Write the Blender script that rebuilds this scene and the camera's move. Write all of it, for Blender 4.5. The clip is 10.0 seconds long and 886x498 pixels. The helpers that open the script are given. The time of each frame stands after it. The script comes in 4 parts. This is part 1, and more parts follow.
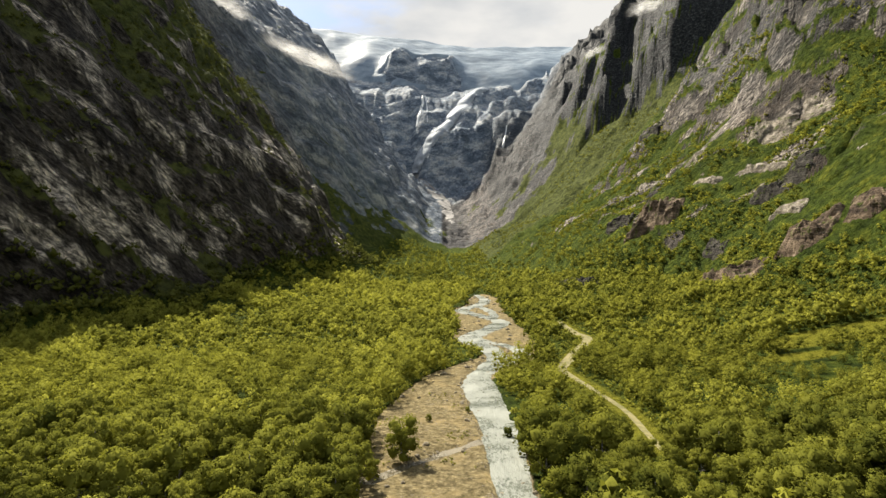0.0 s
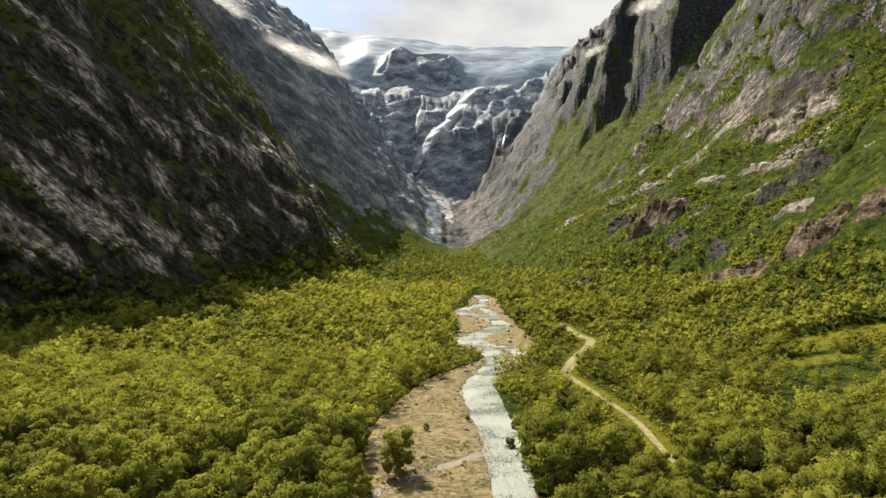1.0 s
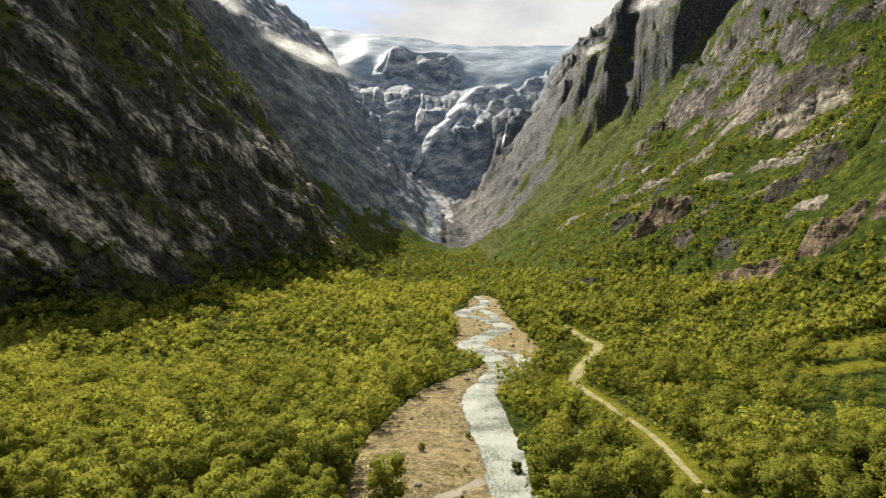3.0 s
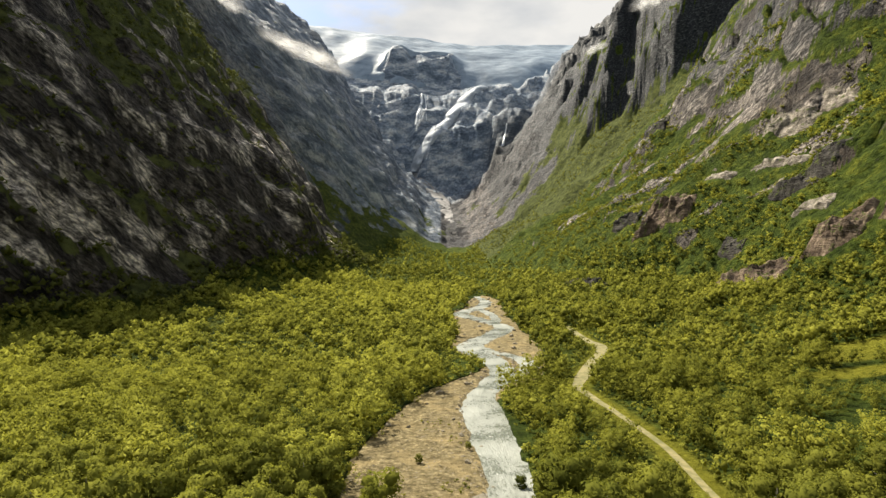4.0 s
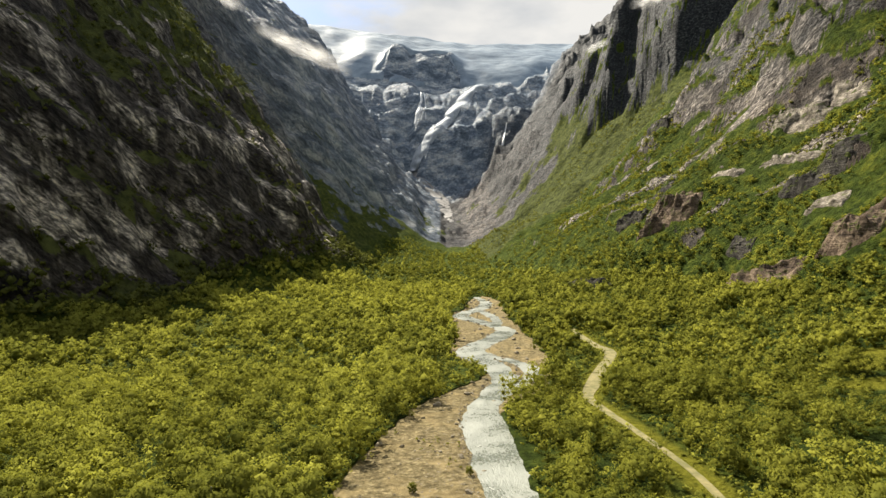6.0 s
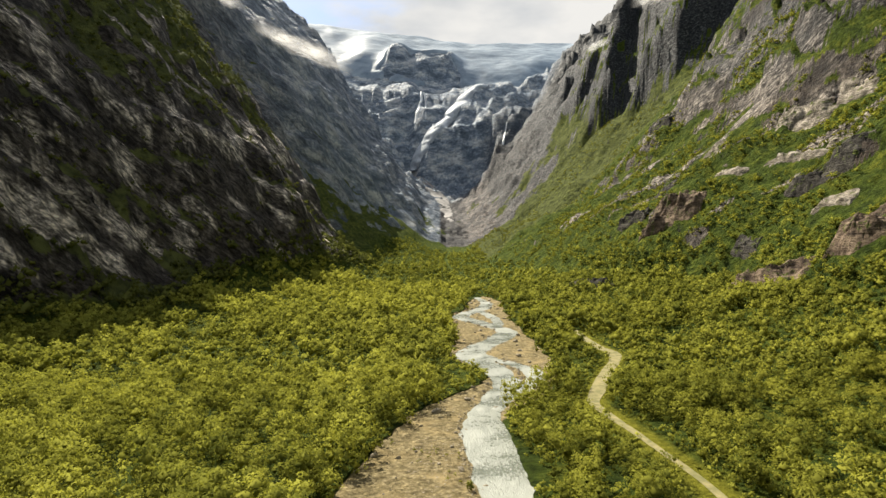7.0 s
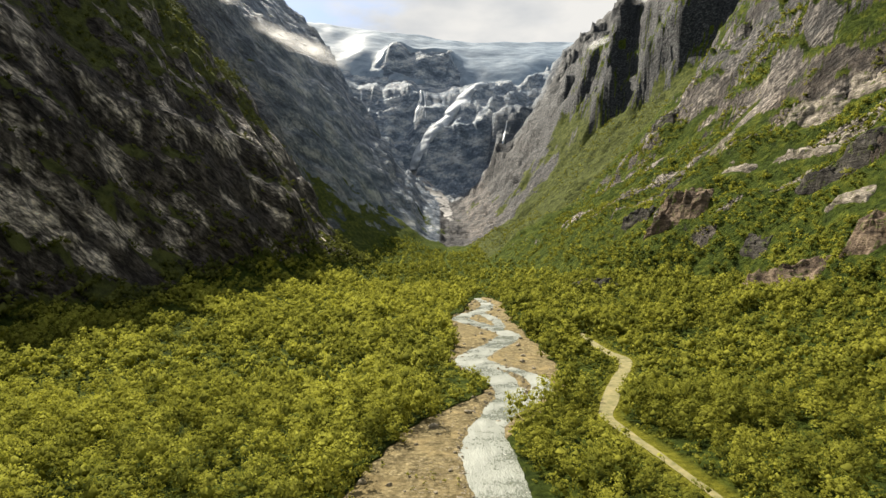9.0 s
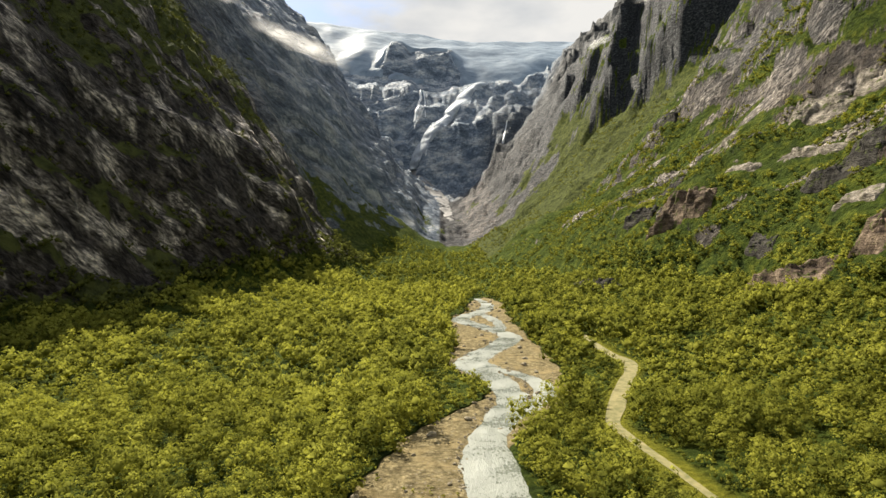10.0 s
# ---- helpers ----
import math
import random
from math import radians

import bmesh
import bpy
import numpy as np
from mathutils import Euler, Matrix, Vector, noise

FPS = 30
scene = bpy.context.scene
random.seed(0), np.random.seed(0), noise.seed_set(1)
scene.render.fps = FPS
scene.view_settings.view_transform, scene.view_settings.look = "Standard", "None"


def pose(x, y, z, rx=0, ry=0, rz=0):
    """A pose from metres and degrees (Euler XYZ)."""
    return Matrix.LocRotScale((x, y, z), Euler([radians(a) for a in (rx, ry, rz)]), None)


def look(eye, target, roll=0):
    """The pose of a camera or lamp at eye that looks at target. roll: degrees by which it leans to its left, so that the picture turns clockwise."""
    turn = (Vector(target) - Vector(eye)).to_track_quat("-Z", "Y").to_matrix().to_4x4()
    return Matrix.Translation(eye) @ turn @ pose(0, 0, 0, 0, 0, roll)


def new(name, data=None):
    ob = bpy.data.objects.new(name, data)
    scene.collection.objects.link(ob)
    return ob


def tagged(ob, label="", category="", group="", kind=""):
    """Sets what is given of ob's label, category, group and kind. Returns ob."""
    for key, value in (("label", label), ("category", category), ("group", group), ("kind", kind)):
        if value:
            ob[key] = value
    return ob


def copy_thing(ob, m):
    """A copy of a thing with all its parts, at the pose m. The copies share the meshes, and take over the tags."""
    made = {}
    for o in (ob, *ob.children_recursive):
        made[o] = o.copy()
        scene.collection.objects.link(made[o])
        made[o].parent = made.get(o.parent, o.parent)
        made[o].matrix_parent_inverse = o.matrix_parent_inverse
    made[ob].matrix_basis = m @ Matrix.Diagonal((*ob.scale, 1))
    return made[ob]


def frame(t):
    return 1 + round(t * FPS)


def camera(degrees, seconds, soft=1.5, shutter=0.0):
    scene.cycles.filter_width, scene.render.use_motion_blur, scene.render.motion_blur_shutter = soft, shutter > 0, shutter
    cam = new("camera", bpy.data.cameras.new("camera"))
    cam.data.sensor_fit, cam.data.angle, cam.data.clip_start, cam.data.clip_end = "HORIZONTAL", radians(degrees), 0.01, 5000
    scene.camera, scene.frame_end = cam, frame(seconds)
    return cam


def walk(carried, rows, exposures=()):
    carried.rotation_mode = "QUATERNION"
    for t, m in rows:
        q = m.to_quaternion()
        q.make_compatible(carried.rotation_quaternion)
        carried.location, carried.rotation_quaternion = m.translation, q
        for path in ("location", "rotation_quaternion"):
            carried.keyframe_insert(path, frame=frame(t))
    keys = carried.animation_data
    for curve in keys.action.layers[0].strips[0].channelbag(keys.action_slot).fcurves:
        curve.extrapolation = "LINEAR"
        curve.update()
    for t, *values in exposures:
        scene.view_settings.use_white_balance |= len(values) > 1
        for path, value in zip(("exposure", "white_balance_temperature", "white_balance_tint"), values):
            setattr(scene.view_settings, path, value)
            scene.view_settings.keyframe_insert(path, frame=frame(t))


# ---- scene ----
cam = camera(75.7, 10.0, soft=1.45)
METRES, EYE, TILT, LEAN, TURN = 62.0, 33.0, 1.65, 0.0, 0.0
ROWS = [
    (0.0, 0.0, 0.0, 0.0, -0.0, 0.0, 0.0),
    (0.5, 0.0017, 0.0516, -0.0009, -0.01, -0.0, -0.01),
    (1.0, 0.0033, 0.1035, -0.0016, -0.04, -0.0, -0.03),
    (1.5, 0.005, 0.1555, -0.0029, -0.05, -0.0, -0.04),
    (2.0, 0.0065, 0.2072, -0.0048, -0.06, -0.02, -0.05),
    (2.5, 0.008, 0.2586, -0.0065, -0.07, -0.01, -0.05),
    (4.0, 0.0129, 0.4124, -0.0124, -0.08, -0.02, -0.09),
    (4.5, 0.0143, 0.463, -0.0139, -0.09, -0.02, -0.1),
    (5.0, 0.0157, 0.5142, -0.0153, -0.11, -0.03, -0.11),
    (5.5, 0.017, 0.5642, -0.0166, -0.13, -0.04, -0.11),
    (7.0, 0.0219, 0.7136, -0.0211, -0.12, -0.06, -0.12),
    (7.5, 0.0238, 0.7626, -0.0223, -0.13, -0.08, -0.12),
    (8.0, 0.0251, 0.811, -0.0236, -0.14, -0.09, -0.13),
    (8.5, 0.0265, 0.8587, -0.0248, -0.13, -0.1, -0.13),
    (9.0, 0.028, 0.9059, -0.0261, -0.14, -0.1, -0.14),
    (9.5, 0.0297, 0.9526, -0.0278, -0.14, -0.09, -0.15),
    (10.0, 0.0312, 0.9991, -0.0292, -0.15, -0.1, -0.15),
]
walk(cam, [(t, pose(0, 0, EYE, TILT, LEAN, TURN) @ pose(METRES * x, METRES * y, METRES * z, 90 + pitch, roll, yaw)) for t, x, y, z, yaw, pitch, roll in ROWS])
scene.view_settings.exposure = 0.94

# ---- daylight: a high sun ahead and a little to the left, broken cloud ----
SUN_AZ, SUN_EL = -36.0, 49.0
sun_way = Vector((math.sin(radians(SUN_AZ)) * math.cos(radians(SUN_EL)), math.cos(radians(SUN_AZ)) * math.cos(radians(SUN_EL)), math.sin(radians(SUN_EL))))
sun = new("sun", bpy.data.lights.new("sun", "SUN"))
sun.data.energy, sun.data.angle, sun.data.color = 5.0, radians(0.6), (1.0, 0.915, 0.76)
sun.matrix_world = look(sun_way * 3000, (0, 0, 0))

world = bpy.data.worlds.new("sky")
scene.world = world
world.use_nodes = True
wn, wl = world.node_tree.nodes, world.node_tree.links
wn.clear()
sky = wn.new("ShaderNodeTexSky")
sky.sky_type, sky.sun_disc = "NISHITA", False
sky.sun_elevation, sky.sun_rotation = radians(SUN_EL), radians(SUN_AZ)
coords = wn.new("ShaderNodeTexCoord")
stretch = wn.new("ShaderNodeMapping")
stretch.inputs["Scale"].default_value = (1.0, 1.0, 2.6)
stretch.inputs["Location"].default_value = (0.31, 0.12, 0.25)
puffs = wn.new("ShaderNodeTexNoise")
puffs.inputs["Scale"].default_value, puffs.inputs["Detail"].default_value, puffs.inputs["Roughness"].default_value = 2.3, 9, 0.55
cover = wn.new("ShaderNodeMapRange")
cover.inputs["From Min"].default_value, cover.inputs["From Max"].default_value = 0.39, 0.55
cover.interpolation_type = "SMOOTHSTEP"
tone = wn.new("ShaderNodeTexNoise")
tone.inputs["Scale"].default_value, tone.inputs["Detail"].default_value = 5.0, 8
ramp = wn.new("ShaderNodeValToRGB")
ramp.color_ramp.elements[0].position, ramp.color_ramp.elements[0].color = 0.33, (0.70, 0.72, 0.74, 1)
ramp.color_ramp.elements[1].position, ramp.color_ramp.elements[1].color = 0.56, (0.98, 0.96, 0.92, 1)
blue = wn.new("ShaderNodeBackground")
blue.inputs["Strength"].default_value = 0.085
white = wn.new("ShaderNodeBackground")
white.inputs["Strength"].default_value = 0.47
both = wn.new("ShaderNodeMixShader")
wout = wn.new("ShaderNodeOutputWorld")
wl.new(coords.outputs["Generated"], stretch.inputs["Vector"])
wl.new(stretch.outputs["Vector"], puffs.inputs["Vector"])
wl.new(stretch.outputs["Vector"], tone.inputs["Vector"])
wl.new(puffs.outputs["Fac"], cover.inputs["Value"])
wl.new(tone.outputs["Fac"], ramp.inputs["Fac"])
wl.new(ramp.outputs["Color"], white.inputs["Color"])
wl.new(sky.outputs["Color"], blue.inputs["Color"])
wl.new(cover.outputs["Result"], both.inputs["Fac"])
wl.new(blue.outputs["Background"], both.inputs[1])
wl.new(white.outputs["Background"], both.inputs[2])
wl.new(both.outputs["Shader"], wout.inputs["Surface"])

# ---- materials ----
def matter(name):
    m = bpy.data.materials.new(name)
    m.use_nodes = True
    return m, m.node_tree.nodes, m.node_tree.links, m.node_tree.nodes["Principled BSDF"]


def noise_node(nodes, links, scale, detail=6, rough=0.6, vector=None, squash=None, dip=None):
    n = nodes.new("ShaderNodeTexNoise")
    n.inputs["Scale"].default_value, n.inputs["Detail"].default_value, n.inputs["Roughness"].default_value = scale, detail, rough
    if vector is None:
        vector = nodes.new("ShaderNodeTexCoord").outputs["Object"]
    if dip is not None:
        tip = nodes.new("ShaderNodeMapping")
        tip.inputs["Rotation"].default_value = (radians(dip), 0, 0)
        links.new(vector, tip.inputs["Vector"])
        vector = tip.outputs["Vector"]
    if squash:
        mp = nodes.new("ShaderNodeMapping")
        mp.inputs["Scale"].default_value = squash[0]
        mp.inputs["Rotation"].default_value = [radians(a) for a in squash[1]]
        links.new(vector, mp.inputs["Vector"])
        vector = mp.outputs["Vector"]
    links.new(vector, n.inputs["Vector"])
    return n.outputs["Fac"]


def ramp_node(nodes, links, fac, stops):
    r = nodes.new("ShaderNodeValToRGB")
    while len(r.color_ramp.elements) < len(stops):
        r.color_ramp.elements.new(0.5)
    for e, (p, c) in zip(r.color_ramp.elements, stops):
        e.position, e.color = p, (*c, 1)
    links.new(fac, r.inputs["Fac"])
    return r.outputs["Color"]


def mix_node(nodes, links, fac, a, b, mode="MIX"):
    m = nodes.new("ShaderNodeMix")
    m.data_type, m.blend_type = "RGBA", mode
    for s, v in ((m.inputs[0], fac), (m.inputs[6], a), (m.inputs[7], b)):
        if isinstance(v, bpy.types.NodeSocket):
            links.new(v, s)
        else:
            s.default_value = v if not isinstance(v, tuple) else (*v, 1)
    return m.outputs[2]


def math_node(nodes, links, op, a, b=0.0, c=0.0):
    m = nodes.new("ShaderNodeMath")
    m.operation = op
    for s, v in zip(m.inputs, (a, b, c)):
        if isinstance(v, bpy.types.NodeSocket):
            links.new(v, s)
        else:
            s.default_value = v
    return m.outputs[0]


def range_node(nodes, links, v, a, b, lo=0.0, hi=1.0):
    m = nodes.new("ShaderNodeMapRange")
    m.interpolation_type = "SMOOTHSTEP"
    links.new(v, m.inputs["Value"])
    for k, w in (("From Min", a), ("From Max", b), ("To Min", lo), ("To Max", hi)):
        m.inputs[k].default_value = w
    return m.outputs["Result"]


def bump_node(nodes, links, height, strength, distance, shader):
    b = nodes.new("ShaderNodeBump")
    b.inputs["Strength"].default_value, b.inputs["Distance"].default_value = strength, distance
    links.new(height, b.inputs["Height"])
    links.new(b.outputs["Normal"], shader.inputs["Normal"])


def ground_material():
    """Valley sides and floor: gneiss, grass and scrub, river gravel, told apart by what grows there, with haze and
    shade put into some colours.
    """
    m, n, l, p = matter("valley_ground")
    att = {}
    for key in ("veg", "gravel", "warm", "pale", "haze_blue", "meadow", "olive_shade", "cliff_shade"):
        a = n.new("ShaderNodeAttribute")
        a.attribute_name = key
        att[key] = a.outputs["Fac"]
    mid = noise_node(n, l, 0.11, 9, 0.68)
    fine = noise_node(n, l, 0.9, 8, 0.7)
    streak = noise_node(n, l, 0.05, 10, 0.7, squash=((0.6, 1.3, 0.6), (0, 0, 0)))
    rock = ramp_node(n, l, streak, [(0.36, (0.016, 0.014, 0.013)), (0.48, (0.050, 0.044, 0.041)), (0.58, (0.095, 0.085, 0.077)), (0.70, (0.18, 0.165, 0.15))])
    rock = mix_node(n, l, 0.55, rock, ramp_node(n, l, mid, [(0.3, (0.25, 0.25, 0.25)), (0.7, (1.0, 1.0, 1.0))]), "MULTIPLY")
    hatch = noise_node(n, l, 0.33, 9, 0.74, squash=((0.6, 0.42, 1.25), (0, 0, 0)), dip=38)
    seams = math_node(n, l, "ADD", math_node(n, l, "MULTIPLY", noise_node(n, l, 0.03, 10, 0.72, squash=((0.9, 0.4, 1.7), (0, 14, 0)), dip=30), 0.45), math_node(n, l, "MULTIPLY", noise_node(n, l, 0.13, 9, 0.74, squash=((0.8, 0.4, 1.5), (0, 0, 0)), dip=44), 0.55))
    wide = n.new("ShaderNodeMix")
    l.new(att["haze_blue"], wide.inputs[0])
    l.new(hatch, wide.inputs[2])
    l.new(seams, wide.inputs[3])
    cracks = ramp_node(n, l, wide.outputs[0], [(0.38, (0.26, 0.25, 0.245)), (0.48, (0.72, 0.70, 0.69)), (0.62, (1.6, 1.56, 1.5))])
    rock = mix_node(n, l, att["warm"], rock, ramp_node(n, l, mid, [(0.36, (0.028, 0.021, 0.017)), (0.62, (0.155, 0.118, 0.088))]))
    shelf = math_node(n, l, "ADD", math_node(n, l, "MULTIPLY", mid, 0.4), math_node(n, l, "MULTIPLY", hatch, 0.6))
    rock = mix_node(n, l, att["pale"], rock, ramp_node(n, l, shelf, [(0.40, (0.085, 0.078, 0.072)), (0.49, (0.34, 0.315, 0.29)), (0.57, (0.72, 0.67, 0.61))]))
    # Distance haze, put into the far rock's colour as a blue-grey.
    rock = mix_node(n, l, att["haze_blue"], rock, ramp_node(n, l, math_node(n, l, "ADD", math_node(n, l, "MULTIPLY", mid, 0.25), math_node(n, l, "ADD", math_node(n, l, "MULTIPLY", noise_node(n, l, 0.017, 9, 0.66, squash=((0.9, 0.7, 1.8), (0, 0, 0)), dip=12), 0.55), math_node(n, l, "MULTIPLY", hatch, 0.2))), [(0.42, (0.105, 0.142, 0.195)), (0.5, (0.24, 0.295, 0.365)), (0.57, (0.54, 0.575, 0.60))]))
    rock = mix_node(n, l, math_node(n, l, "SUBTRACT", 1.0, math_node(n, l, "MULTIPLY", att["haze_blue"], 0.5)), rock, cracks, "MULTIPLY")
    gash = noise_node(n, l, 0.075, 8, 0.7, squash=((0.6, 0.3, 1.5), (0, 0, 0)), dip=40)
    rock = mix_node(n, l, math_node(n, l, "SUBTRACT", 0.9, math_node(n, l, "MULTIPLY", att["haze_blue"], 0.5)), rock, ramp_node(n, l, gash, [(0.40, (0.34, 0.33, 0.32)), (0.49, (0.95, 0.94, 0.93)), (0.62, (1.3, 1.28, 1.26))]), "MULTIPLY")
    # Dark gneiss, darkened further: the cliffs' shade put into the colour.
    rock = mix_node(n, l, att["cliff_shade"], rock, ramp_node(n, l, wide.outputs[0], [(0.40, (0.010, 0.012, 0.014)), (0.52, (0.036, 0.040, 0.044)), (0.63, (0.17, 0.172, 0.172))]))
    green = ramp_node(n, l, mid, [(0.3, (0.026, 0.040, 0.012)), (0.5, (0.060, 0.083, 0.016)), (0.68, (0.140, 0.150, 0.022))])
    green = mix_node(n, l, 0.9, green, ramp_node(n, l, noise_node(n, l, 0.33, 7, 0.72), [(0.34, (0.28, 0.34, 0.30)), (0.52, (0.95, 0.97, 0.9)), (0.66, (1.5, 1.45, 1.3))]), "MULTIPLY")
    # Brown-olive cover, its darkness being shade put into the colour.
    green = mix_node(n, l, att["olive_shade"], green, ramp_node(n, l, mid, [(0.34, (0.032, 0.038, 0.019)), (0.6, (0.125, 0.138, 0.048))]))
    green = mix_node(n, l, att["meadow"], green, ramp_node(n, l, fine, [(0.3, (0.11, 0.115, 0.014)), (0.65, (0.26, 0.25, 0.030))]))
    edge = math_node(n, l, "ADD", att["veg"], math_node(n, l, "MULTIPLY", math_node(n, l, "SUBTRACT", mid, 0.5), 0.9))
    col = mix_node(n, l, range_node(n, l, edge, 0.42, 0.58), rock, green)
    stones = n.new("ShaderNodeTexVoronoi")
    stones.inputs["Scale"].default_value = 1.9
    l.new(n.new("ShaderNodeTexCoord").outputs["Object"], stones.inputs["Vector"])
    grit = ramp_node(n, l, fine, [(0.3, (0.10, 0.082, 0.042)), (0.5, (0.235, 0.193, 0.104)), (0.7, (0.42, 0.355, 0.21))])
    tint = n.new("ShaderNodeSeparateColor")
    l.new(stones.outputs["Color"], tint.inputs[0])
    grit = mix_node(n, l, 0.35, grit, ramp_node(n, l, tint.outputs[0], [(0.1, (0.5, 0.49, 0.48)), (0.7, (1.1, 1.08, 1.05)), (1.0, (1.7, 1.68, 1.62))]), "MULTIPLY")
    grit = mix_node(n, l, 0.3, grit, ramp_node(n, l, stones.outputs["Distance"], [(0.3, (1.1, 1.1, 1.1)), (0.62, (0.35, 0.34, 0.33))]), "MULTIPLY")
    silt = range_node(n, l, noise_node(n, l, 0.13, 5, 0.6), 0.50, 0.60)
    grit = mix_node(n, l, silt, grit, ramp_node(n, l, fine, [(0.3, (0.20, 0.158, 0.078)), (0.7, (0.335, 0.268, 0.142))]))
    grit = mix_node(n, l, 0.85, grit, ramp_node(n, l, noise_node(n, l, 0.35, 8, 0.7), [(0.36, (0.5, 0.49, 0.47)), (0.5, (1.0, 1.0, 1.0)), (0.66, (1.3, 1.28, 1.22))]), "MULTIPLY")
    col = mix_node(n, l, range_node(n, l, math_node(n, l, "ADD", att["gravel"], math_node(n, l, "MULTIPLY", math_node(n, l, "SUBTRACT", fine, 0.5), 0.5)), 0.4, 0.6), col, grit)
    l.new(col, p.inputs["Base Color"])
    l.new(range_node(n, l, edge, 0.4, 0.6, 0.55, 0.9), p.inputs["Roughness"])
    l.new(range_node(n, l, edge, 0.4, 0.6, 0.07, 0.03), p.inputs["Specular IOR Level"])
    flat = math_node(n, l, "SUBTRACT", 1.0, range_node(n, l, att["gravel"], 0.2, 0.6))
    rough = math_node(n, l, "ADD", math_node(n, l, "ADD", math_node(n, l, "MULTIPLY", gash, 5.0), math_node(n, l, "MULTIPLY", streak, 3.0)), math_node(n, l, "ADD", math_node(n, l, "MULTIPLY", mid, 3.4), math_node(n, l, "MULTIPLY", hatch, 2.6)))
    coarse = math_node(n, l, "MULTIPLY", flat, rough)
    bump_node(n, l, math_node(n, l, "ADD", coarse, math_node(n, l, "MULTIPLY", fine, 0.9)), 1.0, 1.0, p)
    return m


def leaf_material(name, dark, light, thin=0.35):
    m, n, l, p = matter(name)
    pick = n.new("ShaderNodeNewGeometry").outputs["Random Per Island"]
    each = n.new("ShaderNodeObjectInfo").outputs["Random"]
    wide = noise_node(n, l, 0.035, 4, 0.6, n.new("ShaderNodeNewGeometry").outputs["Position"])
    tone = n.new("ShaderNodeAttribute")
    tone.attribute_name = "tone"
    each = math_node(n, l, "ADD", math_node(n, l, "MULTIPLY", each, 0.3), math_node(n, l, "MULTIPLY", tone.outputs["Fac"], 0.5))
    mixf = math_node(n, l, "ADD", math_node(n, l, "MULTIPLY", pick, 0.2), math_node(n, l, "ADD", math_node(n, l, "MULTIPLY", each, 0.8), math_node(n, l, "ADD", math_node(n, l, "MULTIPLY", wide, 0.5), math_node(n, l, "MULTIPLY", noise_node(n, l, 0.2, 2, 0.5, n.new("ShaderNodeNewGeometry").outputs["Position"]), 0.35))))
    col = ramp_node(n, l, mixf, [(0.3, dark), (1.0, light)])
    l.new(col, p.inputs["Base Color"])
    p.inputs["Roughness"].default_value = 0.5
    p.inputs["Specular IOR Level"].default_value = 0.0
    t = n.new("ShaderNodeBsdfTranslucent")
    l.new(mix_node(n, l, 1.0, col, (1.25, 1.25, 0.9), "MULTIPLY"), t.inputs["Color"])
    mx = n.new("ShaderNodeMixShader")
    mx.inputs[0].default_value = thin
    l.new(p.outputs[0], mx.inputs[1])
    l.new(t.outputs[0], mx.inputs[2])
    l.new(mx.outputs[0], n["Material Output"].inputs["Surface"])
    return m


def plain_material(name, dark, light, scale, rough=0.8, bump=0.4, dist=0.05, squash=None):
    m, n, l, p = matter(name)
    f = noise_node(n, l, scale, 8, 0.65, squash=squash)
    l.new(ramp_node(n, l, f, [(0.32, dark), (0.68, light)]), p.inputs["Base Color"])
    p.inputs["Roughness"].default_value = rough
    bump_node(n, l, f, bump, dist, p)
    return m


GROUND = ground_material()
LEAF = leaf_material("birch_leaves", (0.027, 0.043, 0.010), (0.345, 0.345, 0.060), 0.36)
SCRUB = leaf_material("alder_scrub_leaves", (0.026, 0.043, 0.011), (0.31, 0.308, 0.050), 0.34)
# Darker leaf tone for trees towards the track and the slope scrub.
DARK_LEAF = leaf_material("darker_leaves", (0.022, 0.037, 0.009), (0.285, 0.285, 0.046), 0.34)
# Darker copy of the scrub leaves: the western wall's shade in their colour.
SHADE_SCRUB = leaf_material("shaded_ledge_scrub_leaves", (0.026, 0.036, 0.016), (0.13, 0.14, 0.035), 0.3)
BARK = plain_material("birch_bark", (0.10, 0.085, 0.07), (0.42, 0.40, 0.37), 3.0)
ICE = plain_material("glacier_ice", (0.105, 0.155, 0.215), (0.29, 0.36, 0.43), 0.016, 0.6, 0.5, 5.0, squash=((1, 2.6, 1), (0, 0, 12)))
FOAM = plain_material("falling_water", (0.72, 0.75, 0.77), (0.95, 0.95, 0.95), 0.2, 0.5, 0.3, 0.4)
SILT = plain_material("silty_snow", (0.15, 0.145, 0.14), (0.42, 0.405, 0.385), 0.05, 0.8, 0.8, 2.0)
SNOW = plain_material("dirty_snow", (0.24, 0.28, 0.33), (0.60, 0.64, 0.68), 0.035, 0.7, 0.8, 3.0)
ROAD = plain_material("track_gravel", (0.105, 0.108, 0.030), (0.285, 0.240, 0.105), 0.5, 0.9, 0.5, 0.1)


def water_material(name, deep, foamy):
    m, n, l, p = matter(name)
    f = noise_node(n, l, 2.6, 9, 0.7, squash=((1.0, 0.35, 1.0), (0, 0, 4)))
    g = noise_node(n, l, 0.09, 5, 0.6)
    foam = range_node(n, l, math_node(n, l, "ADD", math_node(n, l, "MULTIPLY", f, 0.45), math_node(n, l, "MULTIPLY", g, 0.55)), 0.36, 0.62)
    l.new(mix_node(n, l, foam, deep, foamy), p.inputs["Base Color"])
    l.new(range_node(n, l, foam, 0.0, 1.0, 0.12, 0.6), p.inputs["Roughness"])
    bump_node(n, l, f, 0.7, 0.35, p)
    return m


WATER = water_material("glacial_river_water", (0.115, 0.130, 0.100), (0.315, 0.33, 0.29))
